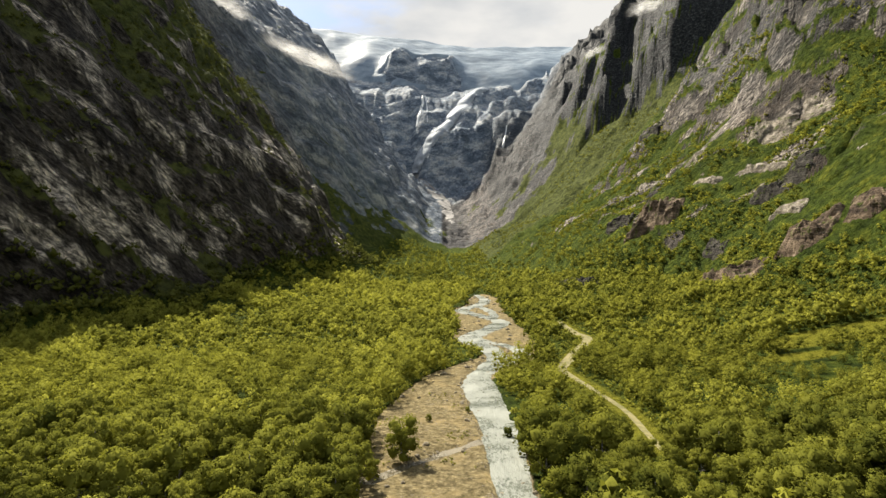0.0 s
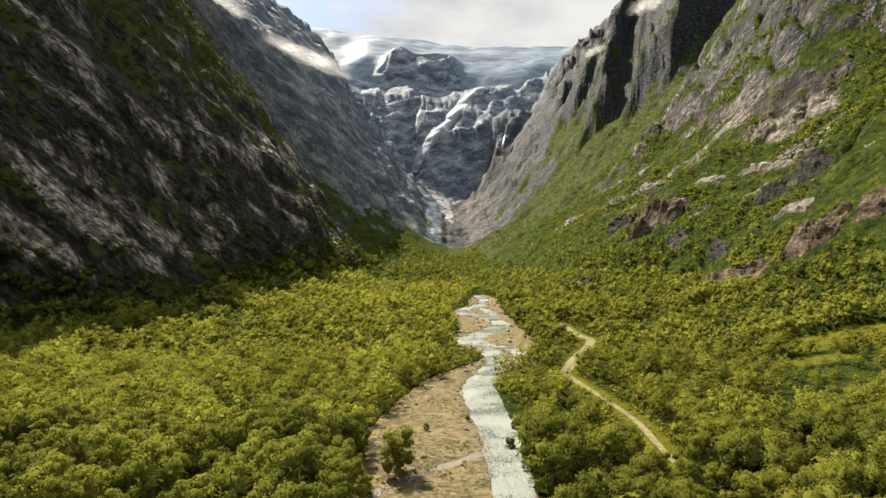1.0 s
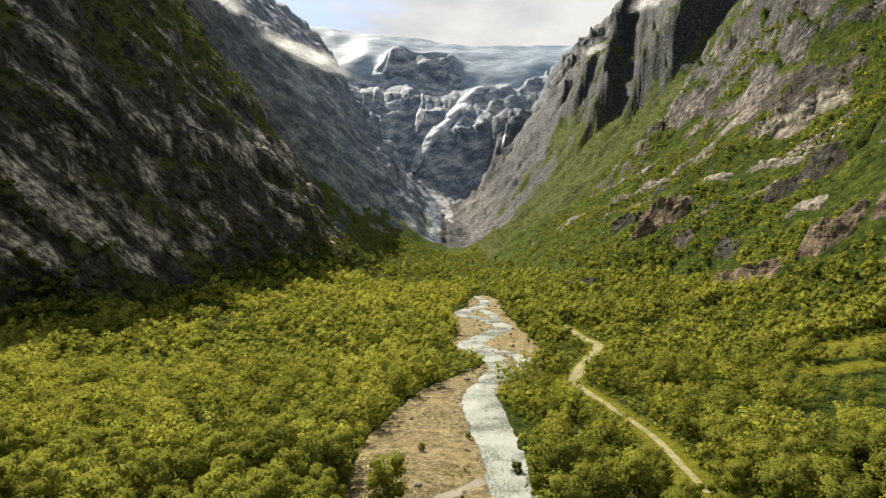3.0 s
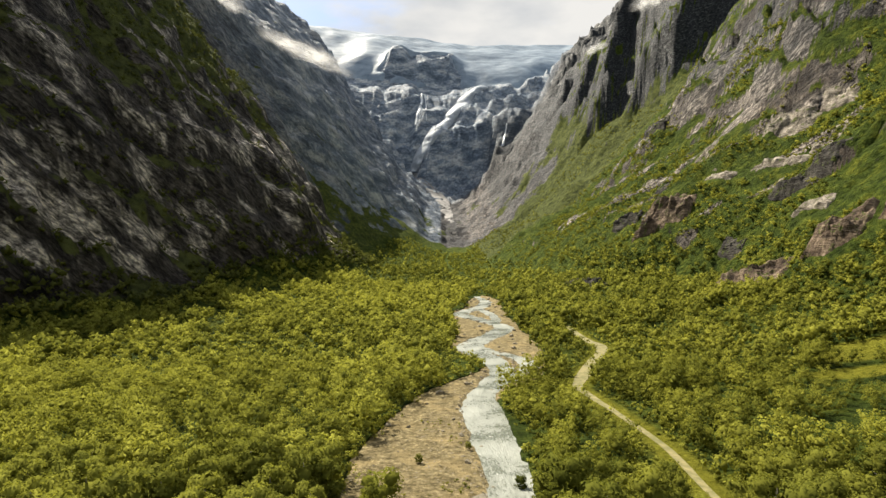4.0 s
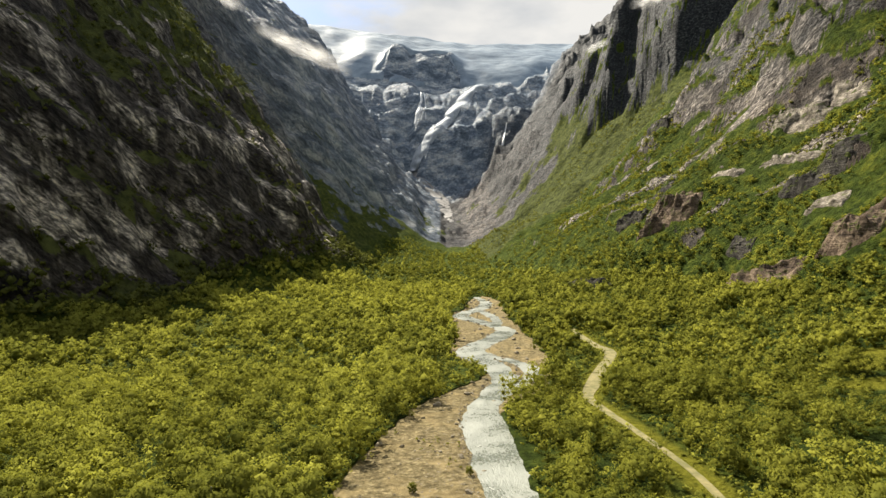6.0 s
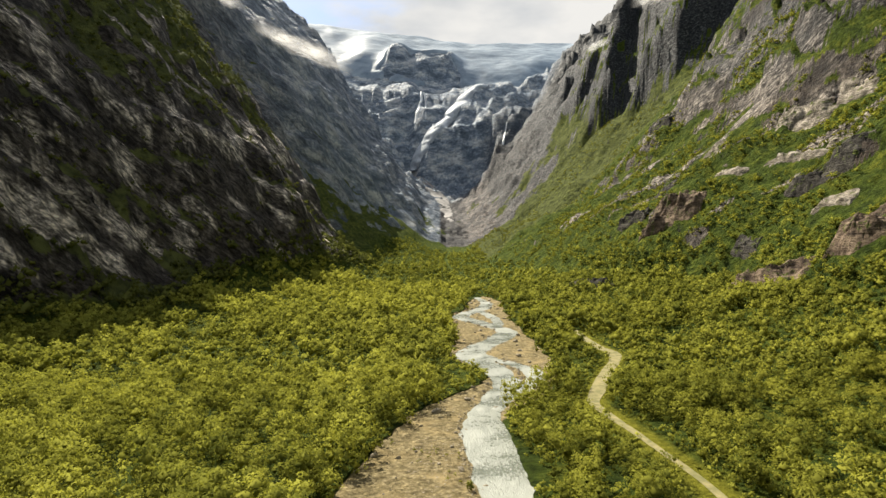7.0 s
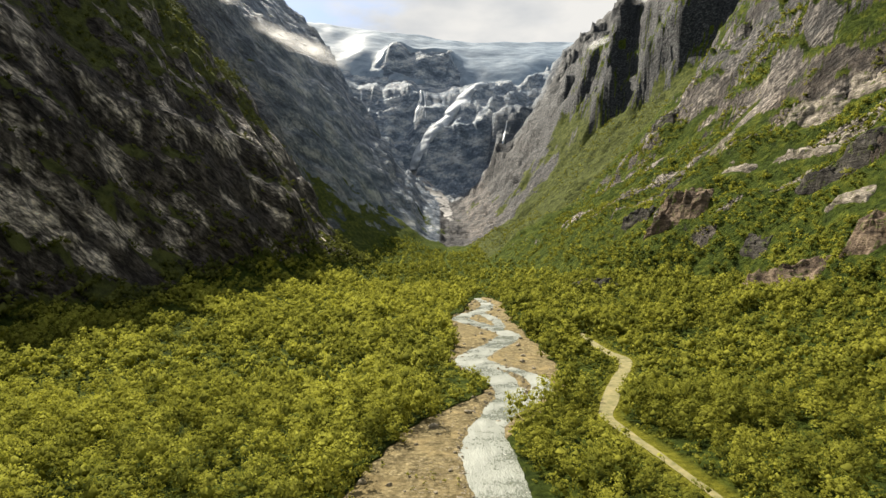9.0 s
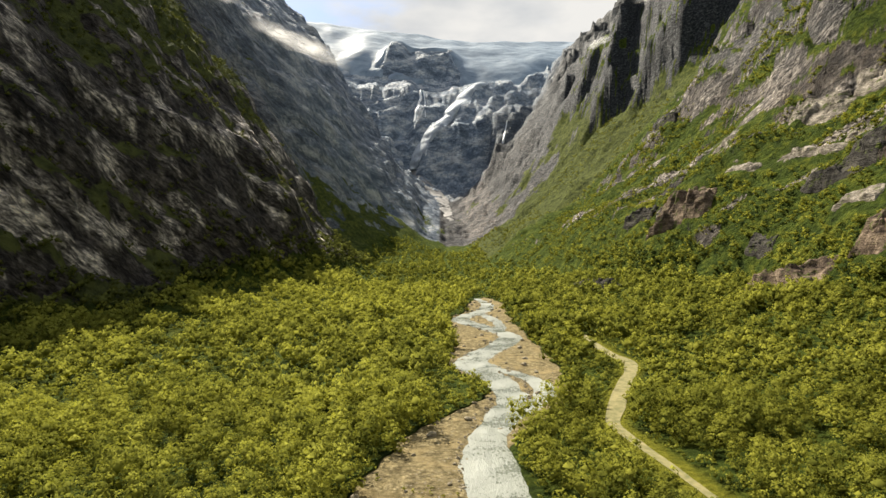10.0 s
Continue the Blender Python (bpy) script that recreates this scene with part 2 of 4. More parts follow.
SHALLOWS = water_material("shallow_stream_water", (0.085, 0.072, 0.045), (0.22, 0.19, 0.125))

# ---- the lie of the land ----
def lattice(ix, iy, seed):
    h = (ix.astype(np.int64) * 374761393 + iy.astype(np.int64) * 668265263 + seed * 974634777) & 0xFFFFFFFF
    h = ((h ^ (h >> 13)) * 1274126177) & 0xFFFFFFFF
    return ((h ^ (h >> 16)) & 0xFFFF) / 65535.0


def value_noise(x, y, seed=0):
    ix, iy = np.floor(x), np.floor(y)
    fx, fy = x - ix, y - iy
    fx, fy = fx * fx * fx * (fx * (fx * 6 - 15) + 10), fy * fy * fy * (fy * (fy * 6 - 15) + 10)
    ix, iy = ix.astype(np.int64), iy.astype(np.int64)
    a, b = lattice(ix, iy, seed), lattice(ix + 1, iy, seed)
    c, d = lattice(ix, iy + 1, seed), lattice(ix + 1, iy + 1, seed)
    return (a + (b - a) * fx) * (1 - fy) + (c + (d - c) * fx) * fy


def fbm(x, y, size, octaves=4, seed=0, gain=0.5):
    """Noise about 0, from -1 to 1, whose largest lumps are that many metres."""
    x, y = np.asarray(x, float) / size, np.asarray(y, float) / size
    total, amp, norm = 0.0, 1.0, 0.0
    for k in range(octaves):
        total = total + amp * (value_noise(x * 2 ** k + 17.3 * k, y * 2 ** k - 9.1 * k, seed + k) * 2 - 1)
        norm, amp = norm + amp, amp * gain
    return total / norm


def ridged(x, y, size, octaves=4, seed=0):
    return 1 - 2 * np.abs(fbm(x, y, size, octaves, seed))


def smooth(e0, e1, v):
    s = np.clip((v - e0) / (e1 - e0), 0, 1)
    return s * s * (3 - 2 * s)


# ---- river, gravel bars, track ----
RIVER = [(-400, 14, 8), (0, 13, 8), (83, 10.6, 5.4), (111, 11, 6.0), (147, 10.4, 8.4), (170, 10.5, 7.0), (185, 15, 6.8), (200, 19, 7.0), (217, 18.0, 8.0), (239, 11.0, 9.6), (256, 15, 10), (277, 25, 10), (296, 30, 9), (314, 24, 9), (345, 11.5, 9), (362, 16, 8.5), (385, 26, 8), (412, 30, 7), (436, 29, 5), (452, 27, 4), (520, 40, 3), (700, 30, 3), (1000, 10, 3), (1600, 25, 4), (2150, 22, 5)]
BRANCH = [(178, 13.5, 2.6), (192, 22, 4.2), (206, 28, 5.4), (220, 27, 5.0), (236, 18, 4.0), (246, 14, 2.6)]
SIDE_STREAM = [(87, -12, 2.0), (94, -7, 2.2), (100, -1, 2.4), (105, 4, 2.6), (109, 8.6, 2.4)]
BRANCH_FAR = [(304, 28, 3.0), (328, 29, 4.2), (350, 27, 4.6), (366, 24, 4.0), (378, 23, 2.6)]
TRACK = [(-300, 38), (60, 38.5), (95, 39), (111, 39.9), (121, 40.8), (131, 40.9), (143, 40), (156, 39), (168, 37.8), (180, 37.2), (190, 41), (202, 45.5), (214, 50.5), (228, 57), (240, 60.3), (250, 58.8), (262, 58.2), (281, 58.5), (300, 59.5)]


def eased(line, step=2.0):
    """The same line through its knots, bending smoothly."""
    p = np.array(line, float)
    y = p[:, 0]
    out = [np.arange(y[0], y[-1] + 0.01, step)]
    k = np.clip(np.searchsorted(y, out[0], "right") - 1, 0, len(y) - 2)
    h = y[k + 1] - y[k]
    t = (out[0] - y[k]) / h
    for c in range(1, p.shape[1]):
        g = np.gradient(p[:, c], y) * 0.8
        out.append((2 * t ** 3 - 3 * t ** 2 + 1) * p[k, c] + (t ** 3 - 2 * t ** 2 + t) * h * g[k] + (3 * t ** 2 - 2 * t ** 3) * p[k + 1, c] + (t ** 3 - t ** 2) * h * g[k + 1])
    return np.stack(out, 1)


RIVER, BRANCH, SIDE_STREAM, BRANCH_FAR, TRACK = eased(RIVER), eased(BRANCH), eased(SIDE_STREAM), eased(BRANCH_FAR), eased(TRACK)


def along(line, y, column):
    return np.interp(y, [r[0] for r in line], [r[column] for r in line])


def floor_height(y):
    return np.interp(y, [-900, 0, 180, 265, 430, 650, 900, 1200, 1500, 1700, 1900, 2150], [-14, 0, 0.4, 3, 9, 14, 24, 46, 78, 118, 185, 285])


def left_toe(y):
    """Where the western wall starts to rise, and how wide its foot is."""
    toe = np.interp(y, [-900, 100, 300, 340, 410, 580, 635, 720, 790, 920, 1390, 1700, 2000, 2200], [-250, -180, -155, -142, -134, -88, -72, -66, -180, -118, -50, -50, -85, -110])
    foot = np.interp(y, [500, 600, 640, 720, 800, 1000, 1500, 2000], [12, 34, 52, 55, 90, 110, 90, 40])
    return toe, foot


def right_toe(y):
    return np.interp(y, [-900, 150, 300, 390, 429, 466, 515, 640, 750, 900, 1250, 1600, 2200], [240, 190, 174, 176, 160, 140, 124, 112, 82, 50, 50, 60, 60])


def right_wall(e, y):
    """Rise of the eastern side, e metres beyond its toe: a grassy fan, a steeper slope, then cliff."""
    at = [0, 350, 450, 640, 760, 900, 1040, 1150, 1215, 1450, 1600, 1850]
    fan = np.interp(y, at, [0.90, 0.93, 0.94, 0.76, 0.66, 0.52, 0.44, 0.42, 0.42, 0.44, 0.48, 0.50])
    reach = np.interp(y, at, [60, 60, 60, 100, 125, 160, 170, 165, 160, 125, 100, 80])
    slope = np.interp(y, at, [0.90, 0.93, 0.94, 1.0, 1.06, 1.15, 1.02, 1.0, 1.02, 1.15, 1.25, 1.32])
    brow = np.interp(y, at, [170, 150, 128, 160, 215, 318, 370, 400, 392, 350, 320, 280])
    cliff = np.interp(y, at, [1.5, 1.65, 1.75, 1.7, 1.65, 1.5, 1.2, 1.25, 3.0, 2.7, 2.5, 1.4])
    z = np.minimum(e, reach) * fan + np.clip(e - reach, 0, brow - reach) * slope + np.maximum(e - brow, 0) * cliff
    rim = np.interp(y, [0, 900, 1300, 1500, 1650, 1850], [620, 640, 640, 630, 560, 540])
    return np.where(z > rim, rim + (z - rim) * np.interp(y, [0, 1300, 1700, 1850], [0.9, 0.9, 0.5, 0.6]), z)


def broad_height(x, y):
    z0 = floor_height(y)
    tl, foot = left_toe(y)
    tr = right_toe(y)
    # valley floor: flat by the river, rising gently to both walls
    rise_l = np.clip((-25 - x) / np.maximum(-25 - tl, 5), 0, 1) ** 1.6 * np.interp(y, [0, 250, 330, 400, 600, 700, 1200], [1, 1.5, 4, 10, 14, 10, 6])
    rise_r = np.clip((x - 45) / np.maximum(tr - 45, 70), 0, 1.3) ** 1.5 * np.interp(y, [0, 200, 350, 450, 900, 1500], [16, 18, 17, 14, 10, 4])
    vee = smooth(850, 1500, y) * smooth(2350, 2150, y) * 0.42 * np.maximum(along(RIVER, y, 1) - 8 - x, 0)
    z = z0 + np.where(x < 0, rise_l, rise_r) + np.minimum(vee, 45)
    # western wall
    d = np.maximum(tl - x, 0)
    talus = np.interp(y, [560, 620, 720, 800, 1300, 2000], [0.9, 0.75, 0.70, 0.62, 0.7, 1.1])
    upper = np.interp(y, [0, 420, 560, 640, 720, 790, 1400, 2000], [1.95, 1.82, 1.62, 1.48, 1.45, 1.85, 1.75, 1.5])
    top = np.interp(y, [-900, 0, 500, 650, 900, 1500, 2000, 2300], [480, 560, 520, 460, 430, 420, 530, 520])
    zl = np.minimum(d, foot) * talus + np.maximum(d - foot, 0) * upper
    zl = np.where(zl > top, top + (zl - top) * np.interp(y, [640, 900, 2000], [0.4, 0.6, 0.62]), zl)
    # eastern wall, its far cliffs standing out in buttresses that end in sheer southern faces
    butt = ((y + fbm(x, y, 130, 4, 37) * 120 - 1205) / 210.0) % 1.0
    stand = np.where(butt < 0.12, butt / 0.12, 1 - (butt - 0.12) / 0.88) * np.interp(y, [1100, 1200, 1800, 2000], [0, 58, 48, 0]) * (0.7 + 0.6 * fbm(x, y, 160, 2, 38))
    e = np.maximum(x - tr, 0)
    zr = right_wall(e + stand * smooth(250, 360, e), y)
    # head of the valley: cliff steps, then the ice plateau
    yy = y + fbm(x, y, 140, 4, 30) * 40 + ridged(x, y * 0.3, 85, 4, 31) * 20
    west = np.interp(yy, [2080, 2200, 2240, 2300, 2325, 2390, 2410, 2480, 2505, 2600], [0, 90, 160, 210, 340, 395, 500, 560, 640, 700])
    rib = np.interp(yy, [2080, 2170, 2185, 2225, 2240, 2256, 2330, 2345, 2420, 2432, 2540], [0, 165, 180, 195, 215, 425, 480, 525, 575, 620, 690])
    east = np.interp(yy, [1700, 1800, 1940, 2100, 2180, 2205, 2300, 2325, 2430, 2455, 2560], [0, 70, 165, 285, 340, 425, 470, 545, 590, 655, 690])
    a, b = smooth(-130, -40, x + (yy - 2300) * 0.55), smooth(150, 215, x)
    head = (west * (1 - a) + rib * a) * (1 - b) + east * b
    head = np.maximum(np.where(yy < 2600, head, 0), np.interp(y, [2500, 2560, 2720, 3100, 3300], [0, 660, 860, 1100, 1135]))
    head = head + smooth(2500, 3000, y) * np.clip(150 - x, 0, 1200) * 0.12
    # a dark rock island in the ice, with a sheer southern face
    head = head + smooth(2640, 2662, y + fbm(x, y, 50, 3, 33) * 16) * smooth(2860, 2690, y) * smooth(1.15, 0.92, np.abs(x + 96) / 150 + fbm(x, y, 60, 3, 34) * 0.2) * (62 + 45 * fbm(x, y, 70, 4, 39))
    high = np.where(y > 1650, 120 + head + (zl + zr) * 0.25 * smooth(1700, 2000, y) * smooth(2600, 2000, y), -99)
    return np.maximum(z + zl + zr, high), zl, zr, head


def height(x, y, detail=True):
    x, y = np.asarray(x, float), np.asarray(y, float)
    warp = fbm(x, y, 90, 3, 40) * smooth(20, 120, np.abs(x)) * np.interp(y, [0, 300, 2200], [8, 12, 32])
    z, zl, zr, head = broad_height(x + warp, y + fbm(x, y, 120, 3, 50) * np.interp(y, [0, 500, 2400], [8, 14, 40]))
    if not detail:
        return z
    far = np.interp(y, [300, 700, 2000], [1.0, 1.6, 3.2])
    # slabs that dip to the valley, on the walls
    q = (z * 0.78 + y * 0.62) / far
    wob = fbm(y, z, 70, 3, 60) * 14
    stair = ((q + wob) / 24.0) % 1.0
    stair = smooth(0.0, 0.75, stair) - stair
    ice = smooth(2700, 2520, y)
    wall_l, wall_r = smooth(8, 40, zl) * ice, smooth(110, 190, zr) * ice * np.interp(y, [800, 1000, 1300, 1600], [1, 0, 0, 0]) + smooth(330, 430, zr) * ice * smooth(850, 1050, y)
    z = z + stair * 11 * far * wall_l + stair * 9 * far * wall_r
    wall = np.maximum(wall_l, wall_r * np.interp(y, [800, 950, 1200], [1.6, 1.6, 2.0]))
    z = z + fbm(y, z * 0.2, 120 * far, 3, 65) * 10 * far * wall
    yw = y + fbm(y, z, 55, 3, 68) * 16 + z * 0.12
    z = z + ridged(0.62 * y + 0.78 * z, 0.25 * y - 0.2 * z, 40, 4, 78) * 7.0 * wall_l * smooth(800, 700, y)
    z = z + (ridged(yw, z * 0.16, 27 * far, 4, 70) * 9.0 - ridged(yw, z * 0.4, 12 * far, 4, 74) * 6.0 + fbm(yw, z, 6 * far, 3, 77) * 3.0) * far ** 0.8 * wall
    # knolls and ledges on the eastern slope
    slope_r = smooth(2, 40, zr) * ice
    led = ((z + fbm(x, y, 60, 3, 80) * 16) / 21.0) % 1.0
    z = z + (smooth(0.1, 0.8, led) - led) * 8.0 * slope_r * np.interp(y, [600, 1200], [1, 1.6])
    z = z + fbm(x, y, 42, 4, 90) * 3.0 * slope_r
    crag = fbm(x + z * 0.3, y, 46, 4, 92)
    z = z + (smooth(0.02, 0.10, crag) * 4.5 + smooth(0.28, 0.34, crag) * 3.5 + smooth(0.0, 0.10, fbm(x, y, 19, 3, 96)) * 2.0) * slope_r
    hh = smooth(10, 90, head)
    z = z + ridged(x * 0.45 + y * 0.2, y * 1.4, 80, 6, 100) * 15 * hh * smooth(2620, 2450, y)
    tier = ((z - x * 0.18 + fbm(x, y, 150, 3, 105) * 50) / 48.0) % 1.0
    z = z + (smooth(0.4, 0.62, tier) - tier) * 20 * hh * smooth(2560, 2480, y)
    rubble = smooth(1350, 1650, y) * smooth(2280, 2200, y) * smooth(330, 220, np.abs(x - 60))
    z = z + rubble * (ridged(x, y, 45, 4, 115) * 10 + np.abs(fbm(x, y, 22, 3, 117)) * 14)
    z = z + fbm(x, y, 22, 3, 110) * 0.5
    return z


# ---- what lies on the floor ----
def river_offset(x, y):
    """Metres outside the water's edge; below zero in the water."""
    a = np.abs(x - along(RIVER, y, 1)) - along(RIVER, y, 2) / 2
    for line in (BRANCH, BRANCH_FAR, SIDE_STREAM):
        b = np.abs(x - along(line, y, 1)) - along(line, y, 2) / 2
        a = np.where((y > line[0][0]) & (y < line[-1][0]), np.minimum(a, b), a)
    return a


def gravel_amount(x, y):
    """1 on the bare stones of the river's bed and bars, between a west and an east edge."""
    west = np.interp(y, [-200, 60, 83, 110, 133, 150, 165, 178, 188, 200, 216, 226, 236, 275, 333, 355, 380, 430, 470], [-2, -13, -13, -14, -13.5, -10.5, -6.5, -2, 6, 13, 14.5, 8, 4, 7, 5, 8, 16, 20, 33])
    east = np.interp(y, [60, 150, 165, 175, 190, 205, 230, 250, 300, 355, 430, 470], [13.8, 13.8, 14.5, 19, 28, 35, 37, 38, 37, 36, 40, 33])
    wob = fbm(x, y, 9, 3, 130) * 2.2
    return smooth(-1.2, 1.2, np.minimum(x - west, east - x) + wob)


def track_gap(x, y):
    return np.where((y < 292) & (y > 100), np.abs(x - along(TRACK, y, 1)), 99.0)


def meadow_amount(x, y):
    m = smooth(1.0, 0.7, np.hypot((x - 135) / 34, (y - 196 - (x - 135) * 0.1) / 13)) + smooth(1.0, 0.7, np.hypot((x - 108) / 15, (y - 175) / 6))
    return np.clip(m * (1.3 + 0.8 * fbm(x, y, 9, 3, 140)), 0, 1)


def ground_height(x, y):
    z = height(x, y)
    wet = smooth(1.5, -1.5, river_offset(x, y))
    near = smooth(26, 6, np.abs(x - along(RIVER, y, 1))) * smooth(1300, 900, y)
    z = z * (1 - near) + (floor_height(y) + fbm(x, y, 6, 3, 150) * 0.25 * (y < 600)) * near
    return z - wet * 0.9


def build_ground():
    ys = [-900.0]
    while ys[-1] < 3700:
        y = ys[-1]
        ys.append(y + (40 if y < -60 else 6 if y < 55 else max(1.2, 0.0050 * y)))
    ys = np.array(ys)
    u = np.concatenate([np.linspace(-1, 1, 451)])
    outer = np.array([1.12, 1.3, 1.6, 2.1, 2.8])
    u = np.concatenate([-outer[::-1], u, outer])
    half = 0.86 * np.maximum(ys, 0) + 190
    X, Y = u[None, :] * half[:, None], np.repeat(ys[:, None], len(u), 1)
    Z = ground_height(X, Y)
    rows, cols = X.shape
    me = bpy.data.meshes.new("ground")
    idx = np.arange(rows * cols).reshape(rows, cols)
    quads = np.stack([idx[:-1, :-1], idx[:-1, 1:], idx[1:, 1:], idx[1:, :-1]], -1).reshape(-1, 4)
    me.vertices.add(rows * cols)
    me.vertices.foreach_set("co", np.stack([X, Y, Z], -1).astype(np.float32).ravel())
    me.loops.add(quads.size)
    me.loops.foreach_set("vertex_index", quads.astype(np.int32).ravel())
    me.polygons.add(len(quads))
    me.polygons.foreach_set("loop_start", np.arange(0, quads.size, 4, dtype=np.int32))
    me.polygons.foreach_set("use_smooth", np.ones(len(quads), bool))
    me.update()
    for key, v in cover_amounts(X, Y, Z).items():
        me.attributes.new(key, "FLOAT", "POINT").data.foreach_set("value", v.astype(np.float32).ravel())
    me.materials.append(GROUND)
    return tagged(new("ground", me), "grassy valley floor between steep grey rock walls with scrub", "valley ground", kind="structure")


# Slab spots (y, z, radii) cast from the camera's view onto the wall.
SLABS = [(303, 58, 26, 20), (282, 40, 20, 13), (383, 91, 15, 9), (368, 43, 17, 15), (486, 124, 20, 9), (393, 133, 12, 8), (350, 130, 10, 16), (518, 98, 18, 8), (408, 74, 10, 10), (590, 150, 26, 10), (640, 128, 22, 9), (336, 36, 14, 8), (404, 47, 12, 8), (338, 150, 12, 16), (470, 160, 16, 9)]


def slab_amount(y, z):
    """Bare slabs, drawn out down the western wall's fall, placed to fit the camera's view."""
    a, c = 0.78 * y - 0.62 * z, 0.62 * y + 0.78 * z
    grain = fbm(a * 0.62, c * 1.5, 15, 4, 165)
    swept = 0.0
    for y0, z0, ry, rz in SLABS:
        swept = np.maximum(swept, smooth(1.35, 0.45, np.hypot((y - y0) / ry, (z - z0 + (y - y0) * 0.35) / rz)))
    return smooth(0.0, 0.2, grain - 0.2 + 0.48 * swept) * (1 - 0.5 * smooth(170, 260, z))


def cover_amounts(X, Y, Z):
    _, zl, zr, head = broad_height(X, Y)
    gx = np.abs(height(X + 3, Y) - height(X - 3, Y)) / 6
    gy = np.abs(height(X, Y + 3) - height(X, Y - 3)) / 6
    steep = np.hypot(gx, gy)
    veg = np.ones_like(X)
    slab = slab_amount(Y, Z)
    lv = 0.62 - np.maximum(steep - 1.3, 0) * 0.35 + fbm(X, Y + Z, 36, 4, 160) * 0.75 - slab * 0.8 + smooth(130, 230, zl) * 0.6
    veg = np.where(zl > 12, np.minimum(1, lv), veg)
    veg = np.where((zl > 12) & (Y > 770), 0.78 - (steep - 1.3) * 0.25 + fbm(X, Y + Z, 60, 5, 170) * 0.6 - smooth(20, 200, zl) * 0.6 - smooth(1000, 1500, Y) * 0.2, veg)
    rv = 1.2 - np.maximum(steep - 1.05, 0) * 0.6 + fbm(X, Y, 34, 4, 180) * 0.5 - smooth(150, 260, zr) * np.interp(Y, [700, 900], [0.34, 0.1])
    dip_a, dip_c = 0.78 * Y - 0.62 * Z, 0.62 * Y + 0.78 * Z
    bare = smooth(0.16, 0.34, fbm(dip_a * 0.38, dip_c * 1.25, 19, 4, 185) + 0.25 * fbm(X, Y, 90, 2, 186)) * smooth(14, 40, zr) * smooth(1000, 720, Y)
    lush = smooth(-0.08, 0.2, fbm(dip_a * 0.4, dip_c, 34, 4, 187)) * smooth(130, 200, zr) * smooth(900, 700, Y)
    ramp_green = smooth(900, 1050, Y) * smooth(1900, 1650, Y) * smooth(430, 300, zr) * smooth(4, 12, zr)
    rv = rv - bare * 0.75 + lush * 0.7 + ramp_green * (0.9 + 1.1 * fbm(X, Y, 50, 4, 188))
    veg = np.where(zr > 6, np.clip(rv, 0, 1), veg)
    veg = veg - smooth(1380, 1560, Y) * smooth(300, 190, np.abs(X - 60)) * (0.85 + fbm(X, Y, 60, 3, 175)) - smooth(1700, 2000, Y) * 0.75 * np.where((zr > 6) & (zr < 190), 0.3, 1.0) - smooth(15, 60, head)
    gravel = gravel_amount(X, Y) * smooth(500, 450, Y)
    warm = (0.35 + 0.5 * smooth(0.0, 0.4, fbm(X, Y, 50, 3, 190))) * smooth(10, 40, zr) * smooth(210, 110, zr) * smooth(900, 650, Y)
    pale = smooth(0.25, 0.55, fbm(X + 40, Y, 38, 3, 200)) * smooth(40, 70, zr) * smooth(260, 160, zr) * smooth(700, 500, Y) * 0.3
    pale = np.maximum(pale, bare * 0.48)
    pale = np.maximum(pale, smooth(0.05, 0.3, fbm(dip_a * 0.3, dip_c * 1.5, 13, 4, 189)) * smooth(120, 180, zr) * smooth(1000, 850, Y) * 0.38)
    # Slabs are pale rock, with their sunlit gleam put into the colour.
    pale = np.maximum(pale, (0.05 + slab * 0.95) * smooth(8, 20, zl) * smooth(770, 730, Y))
    # Rock goes blue-grey up the valley, in place of haze.
    haze_blue = np.maximum(smooth(2020, 2160, Y), smooth(700, 1300, Y) * np.where(X < 0, 0.8, 0.12))
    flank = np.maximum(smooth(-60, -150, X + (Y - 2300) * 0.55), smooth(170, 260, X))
    # Head wall ledges paler: part scree, part light put into the colour.
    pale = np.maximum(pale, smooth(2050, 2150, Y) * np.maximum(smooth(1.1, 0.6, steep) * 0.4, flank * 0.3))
    meadow = np.maximum(meadow_amount(X, Y), smooth(4.6, 2.4, track_gap(X, Y)) * smooth(310, 290, Y))
    # Olive cover on the western wall and far fan, darkened for shade.
    olive_shade = ramp_green * 0.75 + smooth(8, 25, zl) * np.interp(Y, [700, 800, 1300], [0.92, 0.45, 0.3]) * (1 - 0.45 * smooth(150, 260, zl))
    # Eastern cliffs and slopes darkened to stand in for shade.
    cliff_shade = smooth(960, 1060, Y) * smooth(2350, 2150, Y) * smooth(250, 330, zr) * smooth(100, 200, X)
    cliff_shade = np.maximum(cliff_shade, np.maximum(smooth(1450, 1600, Y) * smooth(2300, 2100, Y) * smooth(30, 90, zr) * 0.75, smooth(140, 200, zr) * smooth(1000, 900, Y) * 0.6 * smooth(-0.1, 0.3, fbm(dip_a * 0.5, dip_c, 40, 3, 197))))
    scree = smooth(1480, 1600, Y) * smooth(2250, 2150, Y) * smooth(40, 90, X) * smooth(330, 260, X) * (0.5 + fbm(X, Y, 9, 3, 195))
    warm, pale = np.maximum(warm, scree), np.maximum(pale, scree * 0.15)
    return dict(cliff_shade=cliff_shade, olive_shade=olive_shade, veg=np.clip(veg, -1, 1.2), gravel=gravel, warm=warm, pale=pale, haze_blue=haze_blue, meadow=meadow)


ground = build_ground()


